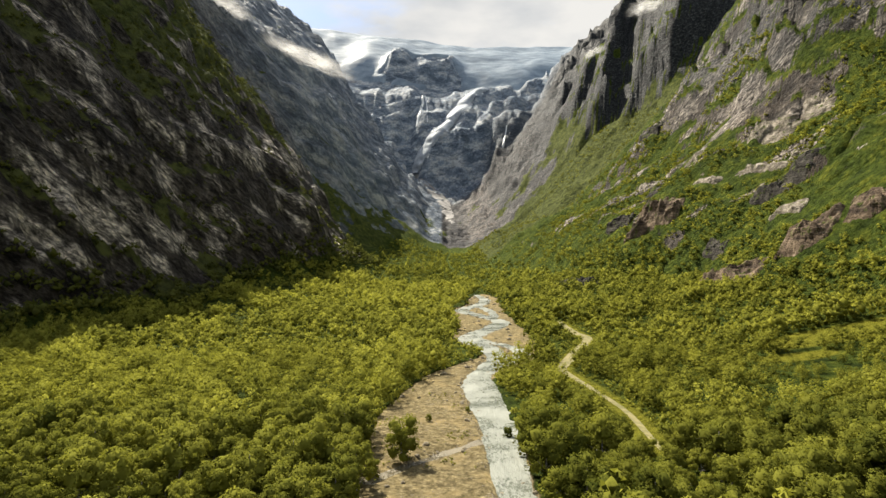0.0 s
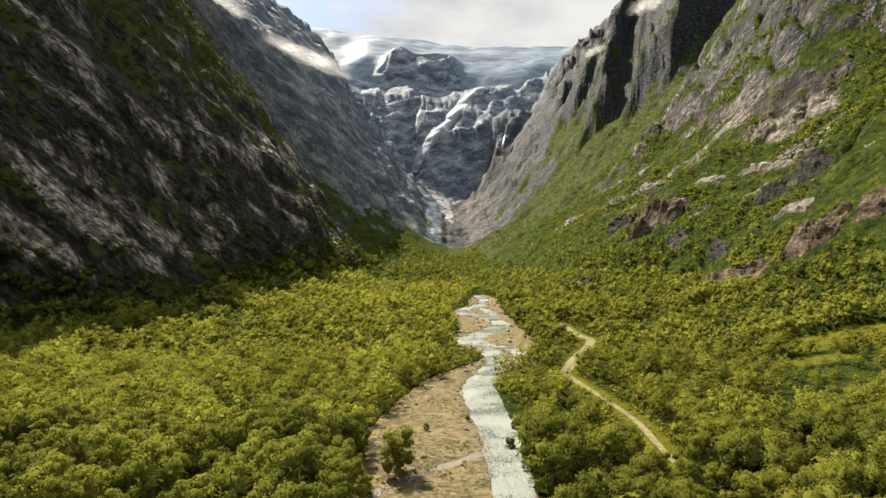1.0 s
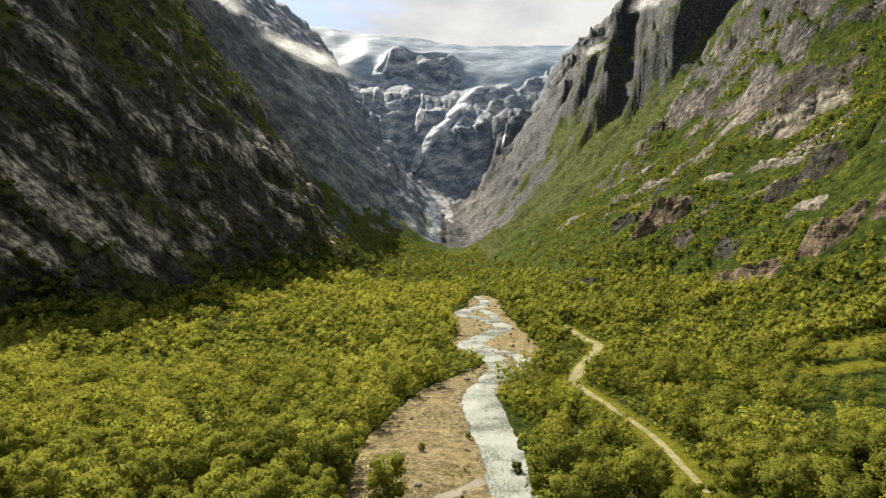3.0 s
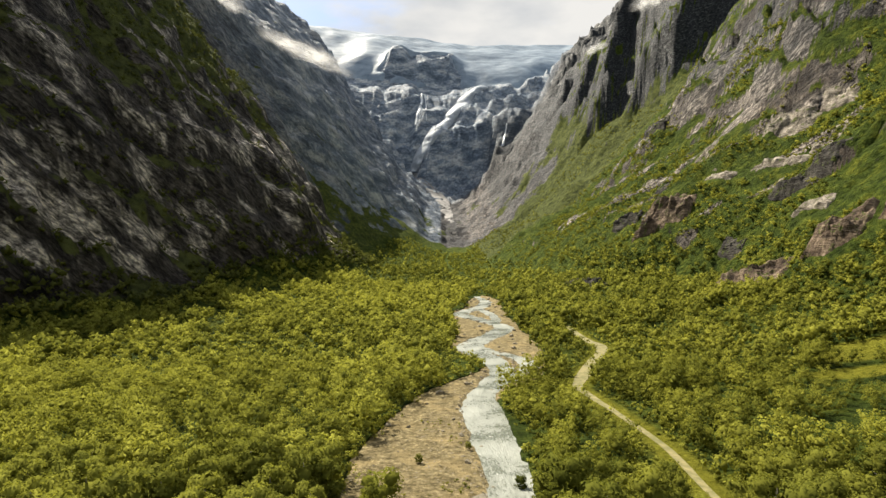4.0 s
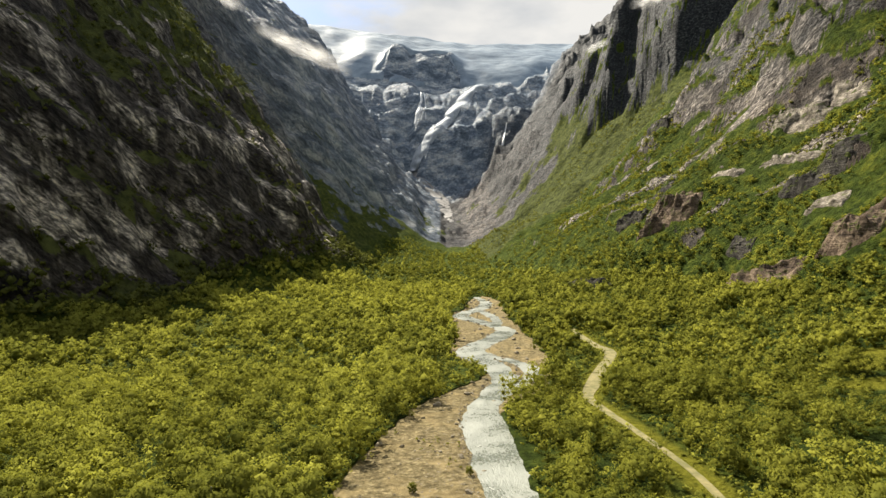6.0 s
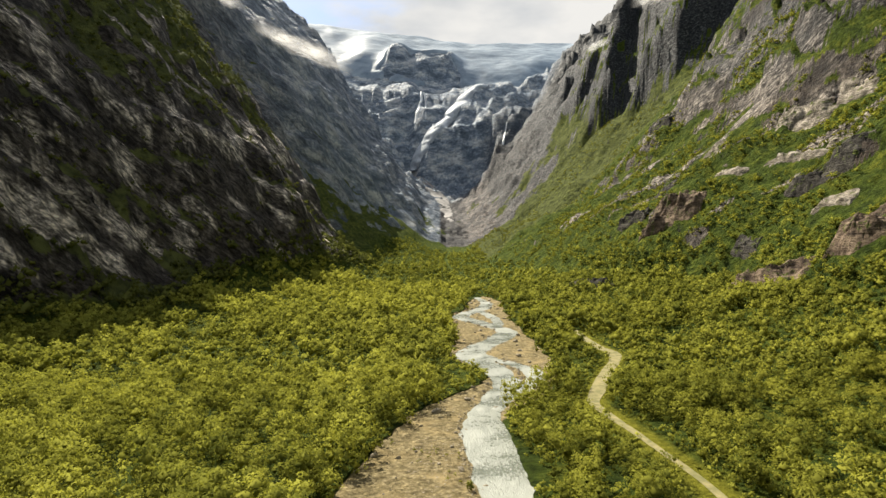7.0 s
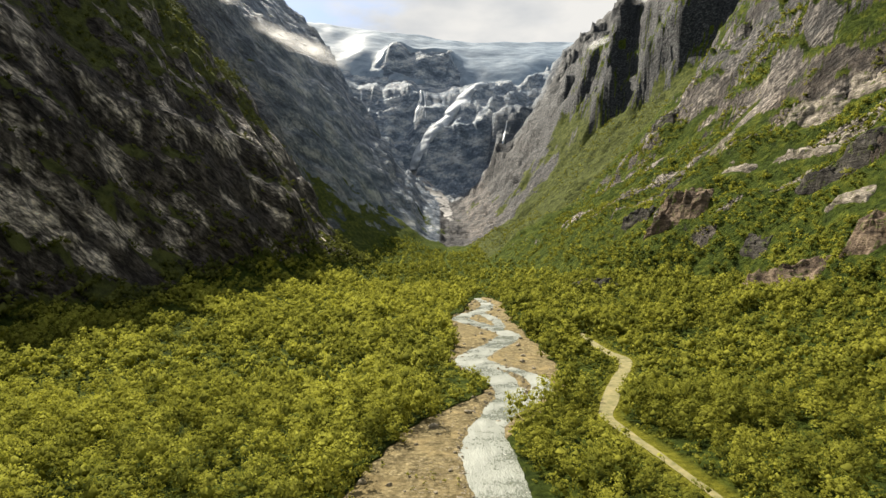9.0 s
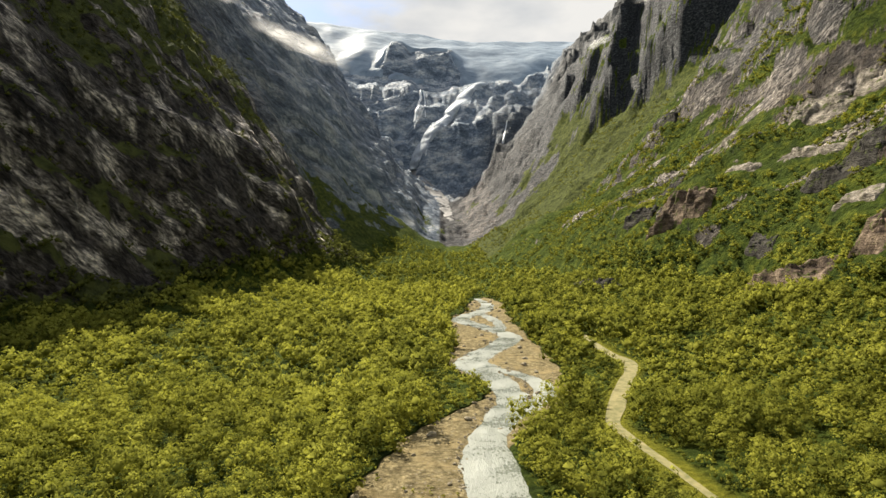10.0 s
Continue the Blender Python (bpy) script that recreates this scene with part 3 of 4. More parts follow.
def mesh_of(name, verts, faces, material, smooth_faces=True):
    me = bpy.data.meshes.new(name)
    verts, faces = np.asarray(verts, np.float32), np.asarray(faces, np.int32)
    k = faces.shape[1]
    me.vertices.add(len(verts))
    me.vertices.foreach_set("co", verts.ravel())
    me.loops.add(faces.size)
    me.loops.foreach_set("vertex_index", faces.ravel())
    me.polygons.add(len(faces))
    me.polygons.foreach_set("loop_start", np.arange(0, faces.size, k, dtype=np.int32))
    me.polygons.foreach_set("use_smooth", np.full(len(faces), smooth_faces))
    me.update()
    me.materials.append(material)
    return me


def grid_faces(rows, cols):
    idx = np.arange(rows * cols).reshape(rows, cols)
    return np.stack([idx[:-1, :-1], idx[:-1, 1:], idx[1:, 1:], idx[1:, :-1]], -1).reshape(-1, 4)


# ---- water and track ----
def build_ribbon(name, line, y0, y1, step, lift, material, wide=None, cols=9, crown=0.0):
    ys = np.arange(y0, y1 + 0.01, step)
    cx = along(line, ys, 1)
    k = int(3 / step)
    cx = np.convolve(np.pad(cx, k, "edge"), np.ones(2 * k + 1) / (2 * k + 1), "valid")
    w = (along(line, ys, 2) if wide is None else np.interp(ys, *wide)) * (1 + 0.16 * fbm(ys, ys * 0, 11, 3, 210))
    s = np.linspace(-0.5, 0.5, cols)
    X = cx[:, None] + s[None, :] * w[:, None]
    Y = np.repeat(ys[:, None], cols, 1)
    return X, Y, name, material, lift, crown * (0.25 - s[None, :] ** 2)


def finish_ribbon(X, Y, Z, name, material):
    rows, cols = X.shape
    return new(name, mesh_of(name, np.stack([X, Y, Z], -1).reshape(-1, 3), grid_faces(rows, cols), material))


for line, y0, y1 in ((RIVER, -300, 460), (BRANCH, 178, 246), (BRANCH_FAR, 304, 378), (SIDE_STREAM, 87, 109)):
    X, Y, name, material, lift, crown = build_ribbon("river" if line is RIVER else "river_arm", line, y0, y1, 0.8 if line is not SIDE_STREAM else 0.5, 0, SHALLOWS if line is SIDE_STREAM else WATER, cols=17)
    X = np.where(np.abs(np.linspace(-1, 1, 17))[None, :] > 0.9, X + (X - along(line, Y, 1)) * 0.35, X)
    Z = floor_height(Y) - 0.35 + fbm(X * 1.6, Y * 0.7, 3.5, 4, 220) * 0.22
    tagged(finish_ribbon(X, Y, Z, name, material), "shallow brown side stream crossing the gravel bar" if line is SIDE_STREAM else "milky white glacial river running fast over stones", "river", kind="structure")

X, Y, name, material, lift, crown = build_ribbon("track", TRACK, 103, 292, 1.0, 0, ROAD, wide=((60, 150, 172, 190, 225, 242, 260, 290), (1.3, 1.6, 2.4, 3.8, 3.8, 4.4, 3.0, 2.2)), cols=9)
Z = ground_height(X, Y) + 0.08 + fbm(X, Y, 2.0, 2, 230) * 0.03
tagged(finish_ribbon(X, Y, Z, name, material), "pale gravel farm track with grassy verges", "track", kind="structure")


# ---- ice and falls at the head of the valley ----
def front_y(x, z, y0=1500.0, y1=2900.0):
    """The first place, going up the valley at x, where the head wall reaches the height z."""
    ys = np.arange(y0, y1, 2.0)
    h = height(np.full_like(ys, x), ys)
    over = np.where(h >= z)[0]
    return float(ys[over[0]]) if len(over) else y1


def build_glacier():
    xs, ys = np.linspace(-1400, 1200, 260), np.linspace(2400, 3450, 140)
    X, Y = np.meshgrid(xs, ys)
    H = height(X, Y)
    for _ in range(3):
        wide_h = np.pad(H, 2, "edge")
        H = sum(wide_h[a:a + H.shape[0], b:b + H.shape[1]] for a in range(5) for b in range(5)) / 25
    edge = np.interp(X, [-1500, -420, -371, -217, -100, 40, 138, 212, 300, 440, 900], [900, 890, 850, 835, 810, 835, 790, 770, 790, 835, 960])
    thick = smooth(0, 45, H - edge + fbm(X, Y, 60, 4, 240) * 16) * 84 - 68
    island = smooth(1.2, 0.95, np.maximum(np.abs(X + 96) / 150, np.abs(Y - 2655) / 45) + fbm(X, Y, 60, 3, 250) * 0.25)
    ledge = smooth(0.25, 0.5, fbm(X, Y, 45, 3, 255)) * (Y > 2650)
    thick = thick - island * 80 + ledge * island * 66
    crev = ridged(X * 0.7 + Y * 0.3, Y * 1.8, 90, 5, 260) * 3
    Z = H + thick + crev
    return tagged(new("glacier", mesh_of("glacier", np.stack([X, Y, Z], -1).reshape(-1, 3), grid_faces(len(ys), len(xs)), ICE)), "crevassed blue-grey glacier spilling over a cliff edge", "glacier", kind="structure")


build_glacier()


def build_fall(name, line, material, label, category, seed, proud=5.0, cols=9):
    """A strip of ice or water lying on the head wall. line: rows of x, z, width, from the top down."""
    line = np.array(line, float)
    k = np.linspace(0, len(line) - 1, 14 * (len(line) - 1) + 1)
    cx, cz, w = (np.interp(k, np.arange(len(line)), line[:, c]) for c in range(3))
    cx = cx + fbm(k * 9, k * 0, 12, 3, seed) * w * 0.35
    w = w * (1 + 0.4 * fbm(k * 9, k * 0 + 5, 9, 3, seed + 1))
    s = np.linspace(-0.5, 0.5, cols)
    X = cx[:, None] + s[None, :] * w[:, None]
    Y = np.array([[front_y(a, z) for a in row] for row, z in zip(X, cz)])
    for _ in range(10):
        Y = (np.pad(Y, ((1, 1), (0, 0)), "edge")[:-2] + Y + np.pad(Y, ((1, 1), (0, 0)), "edge")[2:]) / 3
        Y = (np.pad(Y, ((0, 0), (1, 1)), "edge")[:, :-2] + Y + np.pad(Y, ((0, 0), (1, 1)), "edge")[:, 2:]) / 3
    Y = Y - proud * (1.0 - 4.5 * s[None, :] ** 2) + fbm(X, cz[:, None] * np.ones(cols), 18, 4, seed) * proud * 0.5
    verts = np.stack([X, Y, np.repeat(cz[:, None], cols, 1)], -1).reshape(-1, 3)
    return tagged(new(name, mesh_of(name, verts, grid_faces(len(k), cols), material)), label, category)


build_fall("ice_tongue", [(185, 840, 70), (140, 785, 66), (85, 715, 66), (20, 634, 70), (-45, 545, 74), (-95, 455, 60), (-118, 405, 34)], SNOW, "dirty white ice tongue hanging down a dark rock gully", "ice", 401, 20.0)
build_fall("waterfall", [(-88, 770, 10), (-84, 720, 12), (-98, 665, 16), (-112, 610, 10)], FOAM, "thin white waterfall under the glacier's lip", "waterfall", 402, 6.0)
build_fall("waterfall", [(-78, 770, 8), (-66, 700, 8), (-64, 620, 7)], FOAM, "thin white waterfall under the glacier's lip", "waterfall", 403, 6.0)
build_fall("waterfall", [(242, 565, 5), (237, 525, 7), (224, 470, 10)], FOAM, "white waterfall plunging over a dark step onto scree", "waterfall", 404, 8.0)
build_fall("snow_bed", [(-112, 400, 18), (-78, 355, 34), (-40, 310, 52), (-8, 262, 56), (22, 205, 40), (32, 165, 18)], SILT, "grey-white stream and snow bed in a rocky gully", "snow bed", 405, 5.0)


# ---- rocks ----
def rock_material(name, dark, mid, light):
    """Broken gneiss: blotches, grain, dark seams between blocks."""
    m, n, l, p = matter(name)
    where = n.new("ShaderNodeNewGeometry").outputs["Position"]
    blot = noise_node(n, l, 0.14, 8, 0.66, where)
    grain = noise_node(n, l, 0.9, 6, 0.7, where, ((1, 1, 2.4), (0, 0, 0)))
    bands = noise_node(n, l, 0.25, 5, 0.6, where, ((0.35, 0.35, 3.2), (12, 8, 0)))
    col = ramp_node(n, l, math_node(n, l, "ADD", math_node(n, l, "MULTIPLY", blot, 0.75), math_node(n, l, "MULTIPLY", bands, 0.25)), [(0.38, dark), (0.5, mid), (0.63, light)])
    col = mix_node(n, l, 0.8, col, ramp_node(n, l, grain, [(0.34, (0.25, 0.25, 0.25)), (0.5, (0.9, 0.9, 0.9)), (0.66, (1.35, 1.35, 1.35))]), "MULTIPLY")
    moss = range_node(n, l, math_node(n, l, "ADD", math_node(n, l, "MULTIPLY", noise_node(n, l, 0.22, 6, 0.65, where), 0.7), math_node(n, l, "MULTIPLY", grain, 0.3)), 0.54, 0.60)
    col = mix_node(n, l, moss, col, (0.085, 0.105, 0.022))
    l.new(col, p.inputs["Base Color"])
    p.inputs["Roughness"].default_value = 0.85
    p.inputs["Specular IOR Level"].default_value = 0.12
    bump_node(n, l, math_node(n, l, "ADD", math_node(n, l, "MULTIPLY", bands, 1.2), math_node(n, l, "MULTIPLY", grain, 0.8)), 1.0, 1.0, p)
    return m


ROCK_BROWN = rock_material("rust_brown_gneiss", (0.036, 0.026, 0.020), (0.135, 0.098, 0.070), (0.34, 0.26, 0.185))
ROCK_PALE = rock_material("pale_weathered_gneiss", (0.075, 0.064, 0.052), (0.24, 0.21, 0.17), (0.54, 0.48, 0.40))
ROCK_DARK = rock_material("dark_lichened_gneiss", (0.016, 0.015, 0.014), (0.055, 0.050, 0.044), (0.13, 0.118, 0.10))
STONE = plain_material("river_stone", (0.10, 0.084, 0.056), (0.36, 0.305, 0.205), 1.2, 0.85, 0.4, 0.08)

CRAGS = [
    (163, 338, 46, 20, 15, -76, ROCK_BROWN, "low brown slab of rock rising out of birch scrub"),
    (170, 468, 46, 26, 20, -50, ROCK_BROWN, "large rust-brown crag with a shaded face"),
    (190, 304, 30, 20, 14, -66, ROCK_BROWN, "reddish-brown broken crag on the green slope"),
    (207, 282, 22, 15, 11, -68, ROCK_BROWN, "reddish-brown broken crag on the green slope"),
    (222, 374, 50, 15, 12, -72, ROCK_DARK, "long dark crag half buried in scrub"),
    (103, 452, 42, 14, 11, -56, ROCK_DARK, "dark lichened crag above the birch wood"),
    (157, 515, 32, 15, 10, -62, ROCK_DARK, "dark lichened crag on the green slope"),
    (233, 425, 54, 11, 6, -76, ROCK_PALE, "pale weathered ledge on the green slope"),
    (252, 398, 30, 10, 5, -76, ROCK_PALE, "pale weathered ledge on the green slope"),
    (258, 454, 46, 18, 8, -72, ROCK_PALE, "broad pale weathered slab on the green slope"),
    (280, 428, 32, 13, 6, -74, ROCK_PALE, "pale weathered ledge on the green slope"),
    (264, 731, 38, 13, 10, -66, ROCK_DARK, "dark lichened crag on the green slope"),
    (199, 560, 36, 12, 7, -70, ROCK_DARK, "dark lichened crag on the green slope"),
    (226, 518, 28, 10, 5, -74, ROCK_PALE, "pale weathered ledge on the green slope"),
    (205, 343, 24, 9, 5, -76, ROCK_PALE, "pale weathered ledge on the green slope"),
    (215, 470, 30, 9, 5, -76, ROCK_PALE, "pale weathered ledge on the green slope"),
    (184, 392, 22, 9, 5, -74, ROCK_DARK, "dark lichened crag on the green slope"),
]


def crag_free(x, y):
    """Clear of the crags and of the ground just below their faces."""
    ok = np.ones(np.shape(x), bool)
    for cx, cy, long, deep, tall, turn, _, _ in CRAGS:
        ca, sa = math.cos(radians(turn)), math.sin(radians(turn))
        s, d = (x - cx) * ca + (y - cy) * sa, -(x - cx) * sa + (y - cy) * ca
        ok &= ~((np.abs(s) < long * 0.46) & (d > -7) & (d < deep * 0.75))
    return ok


# ---- trees and scrub ----
def ico_points():
    bm = bmesh.new()
    bmesh.ops.create_icosphere(bm, subdivisions=1, radius=1.0)
    out = np.array([v.co[:] for v in bm.verts]), np.array([[v.index for v in f.verts] for f in bm.faces])
    bm.free()
    return out


ICO_V, ICO_F = ico_points()
OCT_V = np.array([(1, 0, 0), (-1, 0, 0), (0, 1, 0), (0, -1, 0), (0, 0, 1), (0, 0, -1)], float)
OCT_F = np.array([(a, b, c) if (a + b + c // 5) % 2 == 0 else (b, a, c) for a in (0, 1) for b in (2, 3) for c in (4, 5)])


def leaf_cloud(rng, lobes, per_lobe, size, core_v=ICO_V, core_f=ICO_F, loose=0.25, inner=1.0):
    """Leaf masses: each lobe (x, y, z, radius) is a rough inner mass under a coat of loose leaf sprays, three-cornered."""
    lobes = np.asarray(lobes)
    n = len(lobes) * per_lobe
    c = np.repeat(lobes, per_lobe, 0)
    d = rng.normal(size=(n, 3))
    d /= np.linalg.norm(d, axis=1)[:, None]
    d[:, 2] = np.where(d[:, 2] < -0.35, -d[:, 2], d[:, 2])
    p = c[:, :3] + d * (c[:, 3] * rng.uniform(0.86, 1.14, n))[:, None] * np.array([1, 1, 0.9])
    nrm = d * 0.8 + np.array([0, 0, 0.35]) + rng.normal(size=(n, 3)) * 0.5
    nrm /= np.linalg.norm(nrm, axis=1)[:, None]
    a = np.cross(nrm, rng.normal(size=(n, 3)))
    a /= np.linalg.norm(a, axis=1)[:, None]
    b = np.cross(nrm, a)
    s = (size * rng.uniform(0.55, 1.3, n))[:, None]
    v = np.stack([p - a * s * 0.5, p + a * s * 0.45 - b * s * 0.25, p + b * s * 0.5 + a * s * 0.1], 1).reshape(-1, 3)
    middle = lobes[:, :3].mean(0) * np.array([1, 1, 0.85])
    out = p - middle
    soft = d * 0.75 + nrm * loose + out / np.linalg.norm(out, axis=1)[:, None] * 0.9
    soft /= np.linalg.norm(soft, axis=1)[:, None]
    verts, faces, normals = [v], [np.arange(n * 3).reshape(n, 3)], [np.repeat(soft, 3, 0)]
    base = n * 3
    for x, y, z, r in lobes:
        k = core_v * (r * inner * rng.uniform(0.42, 0.86, len(core_v)))[:, None] * np.array([1, 1, 0.9])
        verts.append(k + np.array([x, y, z]))
        faces.append(core_f + base)
        lean = k + np.array([x, y, z]) - middle
        lean = core_v * 0.75 + lean / (np.linalg.norm(lean, axis=1)[:, None] + 1e-6) * 0.9
        normals.append(lean / (np.linalg.norm(lean, axis=1)[:, None] + 1e-6))
        base += len(core_v)
    return np.concatenate(verts), np.concatenate(faces), np.concatenate(normals)


def crown_lobes(rng, tall, wide, count):
    """Rounded leaf masses, small and many, on a broad uneven dome."""
    out = [(0, 0, tall * 0.58, wide * 0.30)]
    for k in range(count):
        h = 0.16 + 0.80 * (k + rng.random()) / count
        a = 2.4 * k + rng.uniform(-0.7, 0.7)
        reach = wide * 0.5 * math.sqrt(max(0.05, 1 - ((h - 0.42) / 0.62) ** 2)) * rng.uniform(0.45, 0.88)
        out.append((reach * math.cos(a), reach * math.sin(a), tall * (h - 0.05), wide * rng.uniform(0.12, 0.22)))
    return out


def plan_clear(x, y):
    """Where woody growth stands: no water, gravel, track or meadow."""
    ok = (river_offset(x, y) > 2.2) & (gravel_amount(x, y) < 0.4) & (track_gap(x, y) > 5.0) & (meadow_amount(x, y) < 0.45) & crag_free(x, y)
    return ok


def jitter_points(x0, x1, y0, y1, gap, seed):
    r = np.random.default_rng(seed)
    gx, gy = np.meshgrid(np.arange(x0, x1, gap), np.arange(y0, y1, gap))
    return gx.ravel() + r.uniform(-0.48, 0.48, gx.size) * gap, gy.ravel() + r.uniform(-0.48, 0.48, gx.size) * gap, r


def scatter(name, templates, x, y, scale, rng, material, label, category):
    z = ground_height(x, y)
    verts, faces, turned, tones, base = [], [], [], [], 0
    own = rng.random(len(x)) - 0.2
    kind = rng.integers(0, len(templates), len(x))
    ang = rng.uniform(0, 6.283, len(x))
    for k, (v, f, nv) in enumerate(templates):
        sel = np.where(kind == k)[0]
        if not len(sel):
            continue
        ca, sa, s = np.cos(ang[sel])[:, None], np.sin(ang[sel])[:, None], scale[sel][:, None]
        px = (v[None, :, 0] * ca - v[None, :, 1] * sa) * s + x[sel][:, None]
        py = (v[None, :, 0] * sa + v[None, :, 1] * ca) * s + y[sel][:, None]
        pz = v[None, :, 2] * s * (0.8 + 0.4 * rng.random((len(sel), 1))) + z[sel][:, None] - 0.15
        nx, ny = nv[None, :, 0] * ca - nv[None, :, 1] * sa, nv[None, :, 0] * sa + nv[None, :, 1] * ca
        turned.append(np.stack([nx, ny, np.broadcast_to(nv[None, :, 2], nx.shape)], -1).reshape(-1, 3))
        verts.append(np.stack([px, py, pz], -1).reshape(-1, 3))
        faces.append((f[None] + (np.arange(len(sel)) * len(v))[:, None, None]).reshape(-1, f.shape[1]) + base)
        tones.append(np.repeat(own[sel], len(v)))
        base += len(sel) * len(v)
    me = mesh_of(name, np.concatenate(verts), np.concatenate(faces), material)
    me.normals_split_custom_set_from_vertices(np.concatenate(turned).tolist())
    me.attributes.new("tone", "FLOAT", "POINT").data.foreach_set("value", np.concatenate(tones).astype(np.float32))
    return tagged(new(name, me), label, category, kind="stuff")


NEAR_Y = 112.0


def tree_size(x, y, r):
    """Taller and lower stands; low growth along the track's river side."""
    s = 0.98 + 0.45 * fbm(x, y, 30, 2, 280) + r.uniform(-0.42, 0.5, len(x))
    d = along(TRACK, y, 1) - x
    s = s * (1 - 0.45 * smooth(1.0, 0.6, np.hypot((x - 112) / 44, (y - 152) / 24)))
    s = s * np.where((x > -3) & (x < 17) & (y > 180) & (y < 232), 0.42, 1.0)
    return 0.93 * s * np.where((d > 0) & (d < 11) & (y < 292), 0.5 + 0.045 * np.maximum(d, 0), 1.0)


def build_woods():
    rng = np.random.default_rng(5)
    mid = [leaf_cloud(rng, crown_lobes(rng, 5.8, 5.6, 10), 46, 0.36, OCT_V, OCT_F, 0.5, 0.72) for _ in range(10)]
    far = [leaf_cloud(rng, crown_lobes(rng, 5.7, 5.7, 5), 14, 0.66, OCT_V, OCT_F) for _ in range(8)]
    farther = [leaf_cloud(rng, crown_lobes(rng, 5.7, 5.8, 3), 12, 0.95, OCT_V, OCT_F) for _ in range(8)]
    bush = [leaf_cloud(rng, crown_lobes(rng, 2.6, 3.8, 2), 7, 0.8, OCT_V, OCT_F) for _ in range(8)]
    speck = [leaf_cloud(rng, crown_lobes(rng, 5.0, 6.0, 2), 7, 1.3, OCT_V, OCT_F) for _ in range(8)]
    rows = ((far, 0, 70, 5.0), (mid, NEAR_Y, 190, 4.1), (far, 190, 340, 4.1), (farther, 340, 560, 4.4), (speck, 560, 1300, 8.6))
    for temps, y0, y1, gap in rows:
        x, y, r = jitter_points(-250, 250, y0, y1, gap, int(y0))
        _, zl, zr, _ = broad_height(x, y)
        keep = plan_clear(x, y) & (zl < 9) & (zr < 12) & ((fbm(x, y, 22, 3, 270) > -0.36) | ((np.abs(x - 10) < 30) & (y < 260))) & (np.abs(x) < 0.82 * y + 22)
        x, y = x[keep], y[keep]
        s = tree_size(x, y, r) * (1.3 if y0 > 500 else 1.08 if y0 > 150 else 1.0)
        for name, part, material, label in (("birch_wood", x < 15, LEAF, "dense light green birch wood on the valley floor"), ("alder_wood", x >= 15, DARK_LEAF if y0 < 190 else SCRUB if y0 < 340 else LEAF, "dense green wood on the track's side of the river")):
            if part.any():
                scatter(name, temps, x[part], y[part], s[part], r, material, label, "woodland")
    x, y, r = jitter_points(100, 460, 150, 800, 3.4, 77)
    _, zl, zr, _ = broad_height(x, y)
    keep = (zr >= 8) & (zr < 230) & (fbm(x, y, 28, 4, 290) > -0.16 + zr / 800) & (meadow_amount(x, y) < 0.4) & (np.abs(x) < 0.86 * y) & crag_free(x, y)
    x, y = x[keep], y[keep]
    scatter("scrub", bush, x, y, 0.35 + 1.45 * r.random(len(x)) ** 1.8, r, DARK_LEAF, "low green scrub on the sunny grassy slope", "scrub")
    # bushes on the far fan, below the cliffs
    x, y, r = jitter_points(60, 430, 800, 1560, 8.0, 81)
    _, zl, zr, _ = broad_height(x, y)
    keep = (zr > 6) & (zr < 300) & (fbm(x, y, 60, 4, 291) > 0.02) & (smooth(1380, 1560, y) * smooth(300, 190, np.abs(x - 60)) < 0.4)
    x, y = x[keep], y[keep]
    scatter("scrub", speck, x, y, 0.5 + 0.9 * r.random(len(x)) ** 2, r, DARK_LEAF, "dark green bushes on the far grassy fan", "scrub")
    # taller birches under the crags
    under = [np.random.default_rng(600 + k) for k in range(len(CRAGS))]
    px, py = [], []
    for g, (cx, cy, long, deep, tall, turn, _, _) in zip(under, CRAGS):
        ca, sa = math.cos(radians(turn)), math.sin(radians(turn))
        s, d = g.uniform(-0.6, 0.55, 16) * long, -7.5 - 9 * g.random(16) ** 1.5
        px.append(cx + s * ca - d * sa)
        py.append(cy + s * sa + d * ca)
    px, py = np.concatenate(px), np.concatenate(py)
    keep = crag_free(px, py)
    px, py = px[keep], py[keep]
    scatter("birch_wood", far, px, py, 0.45 + 0.55 * r.random(len(px)), r, SCRUB, "small stands of birch under the crags", "woodland")
    x, y, r = jitter_points(-14, 8, 74, 170, 1.5, 83)
    keep = (gravel_amount(x, y) > 0.6) & (river_offset(x, y) > 1.0) & (fbm(x, y, 11, 3, 330) > 0.22) & (r.random(len(x)) < 0.6)
    x, y = x[keep], y[keep]
    scatter("bar_shrubs", bush, x, y, 0.10 + 0.2 * r.random(len(x)), r, SCRUB, "sparse low willow shoots on the gravel bar", "shrubs")
    # low growth along the banks and the track
    x, y, r = jitter_points(-30, 75, 66, 300, 1.7, 79)
    bank = np.minimum(river_offset(x, y), 9)
    keep = (((gravel_amount(x, y) < 0.45) & (gravel_amount(x + 7, y) + gravel_amount(x - 7, y) > 0.5)) | ((track_gap(x, y) > 2.4) & (track_gap(x, y) < 10))) & (bank > 0.7) & (r.random(len(x)) < 0.55)
    x, y = x[keep], y[keep]
    scatter("bank_shrubs", bush, x, y, 0.25 + 0.5 * r.random(len(x)), r, LEAF, "low green willow shrubs along river bank and track", "shrubs")
    x, y, r = jitter_points(-460, -60, 180, 760, 5.1, 78)
    _, zl, zr, _ = broad_height(x, y)
    z = height(x, y)
    keep = (zl >= 5) & (zl < 420) & ((fbm(x, y + z, 36, 4, 160) > -0.1) & (slab_amount(y, z) < 0.3) | (zl < 22))
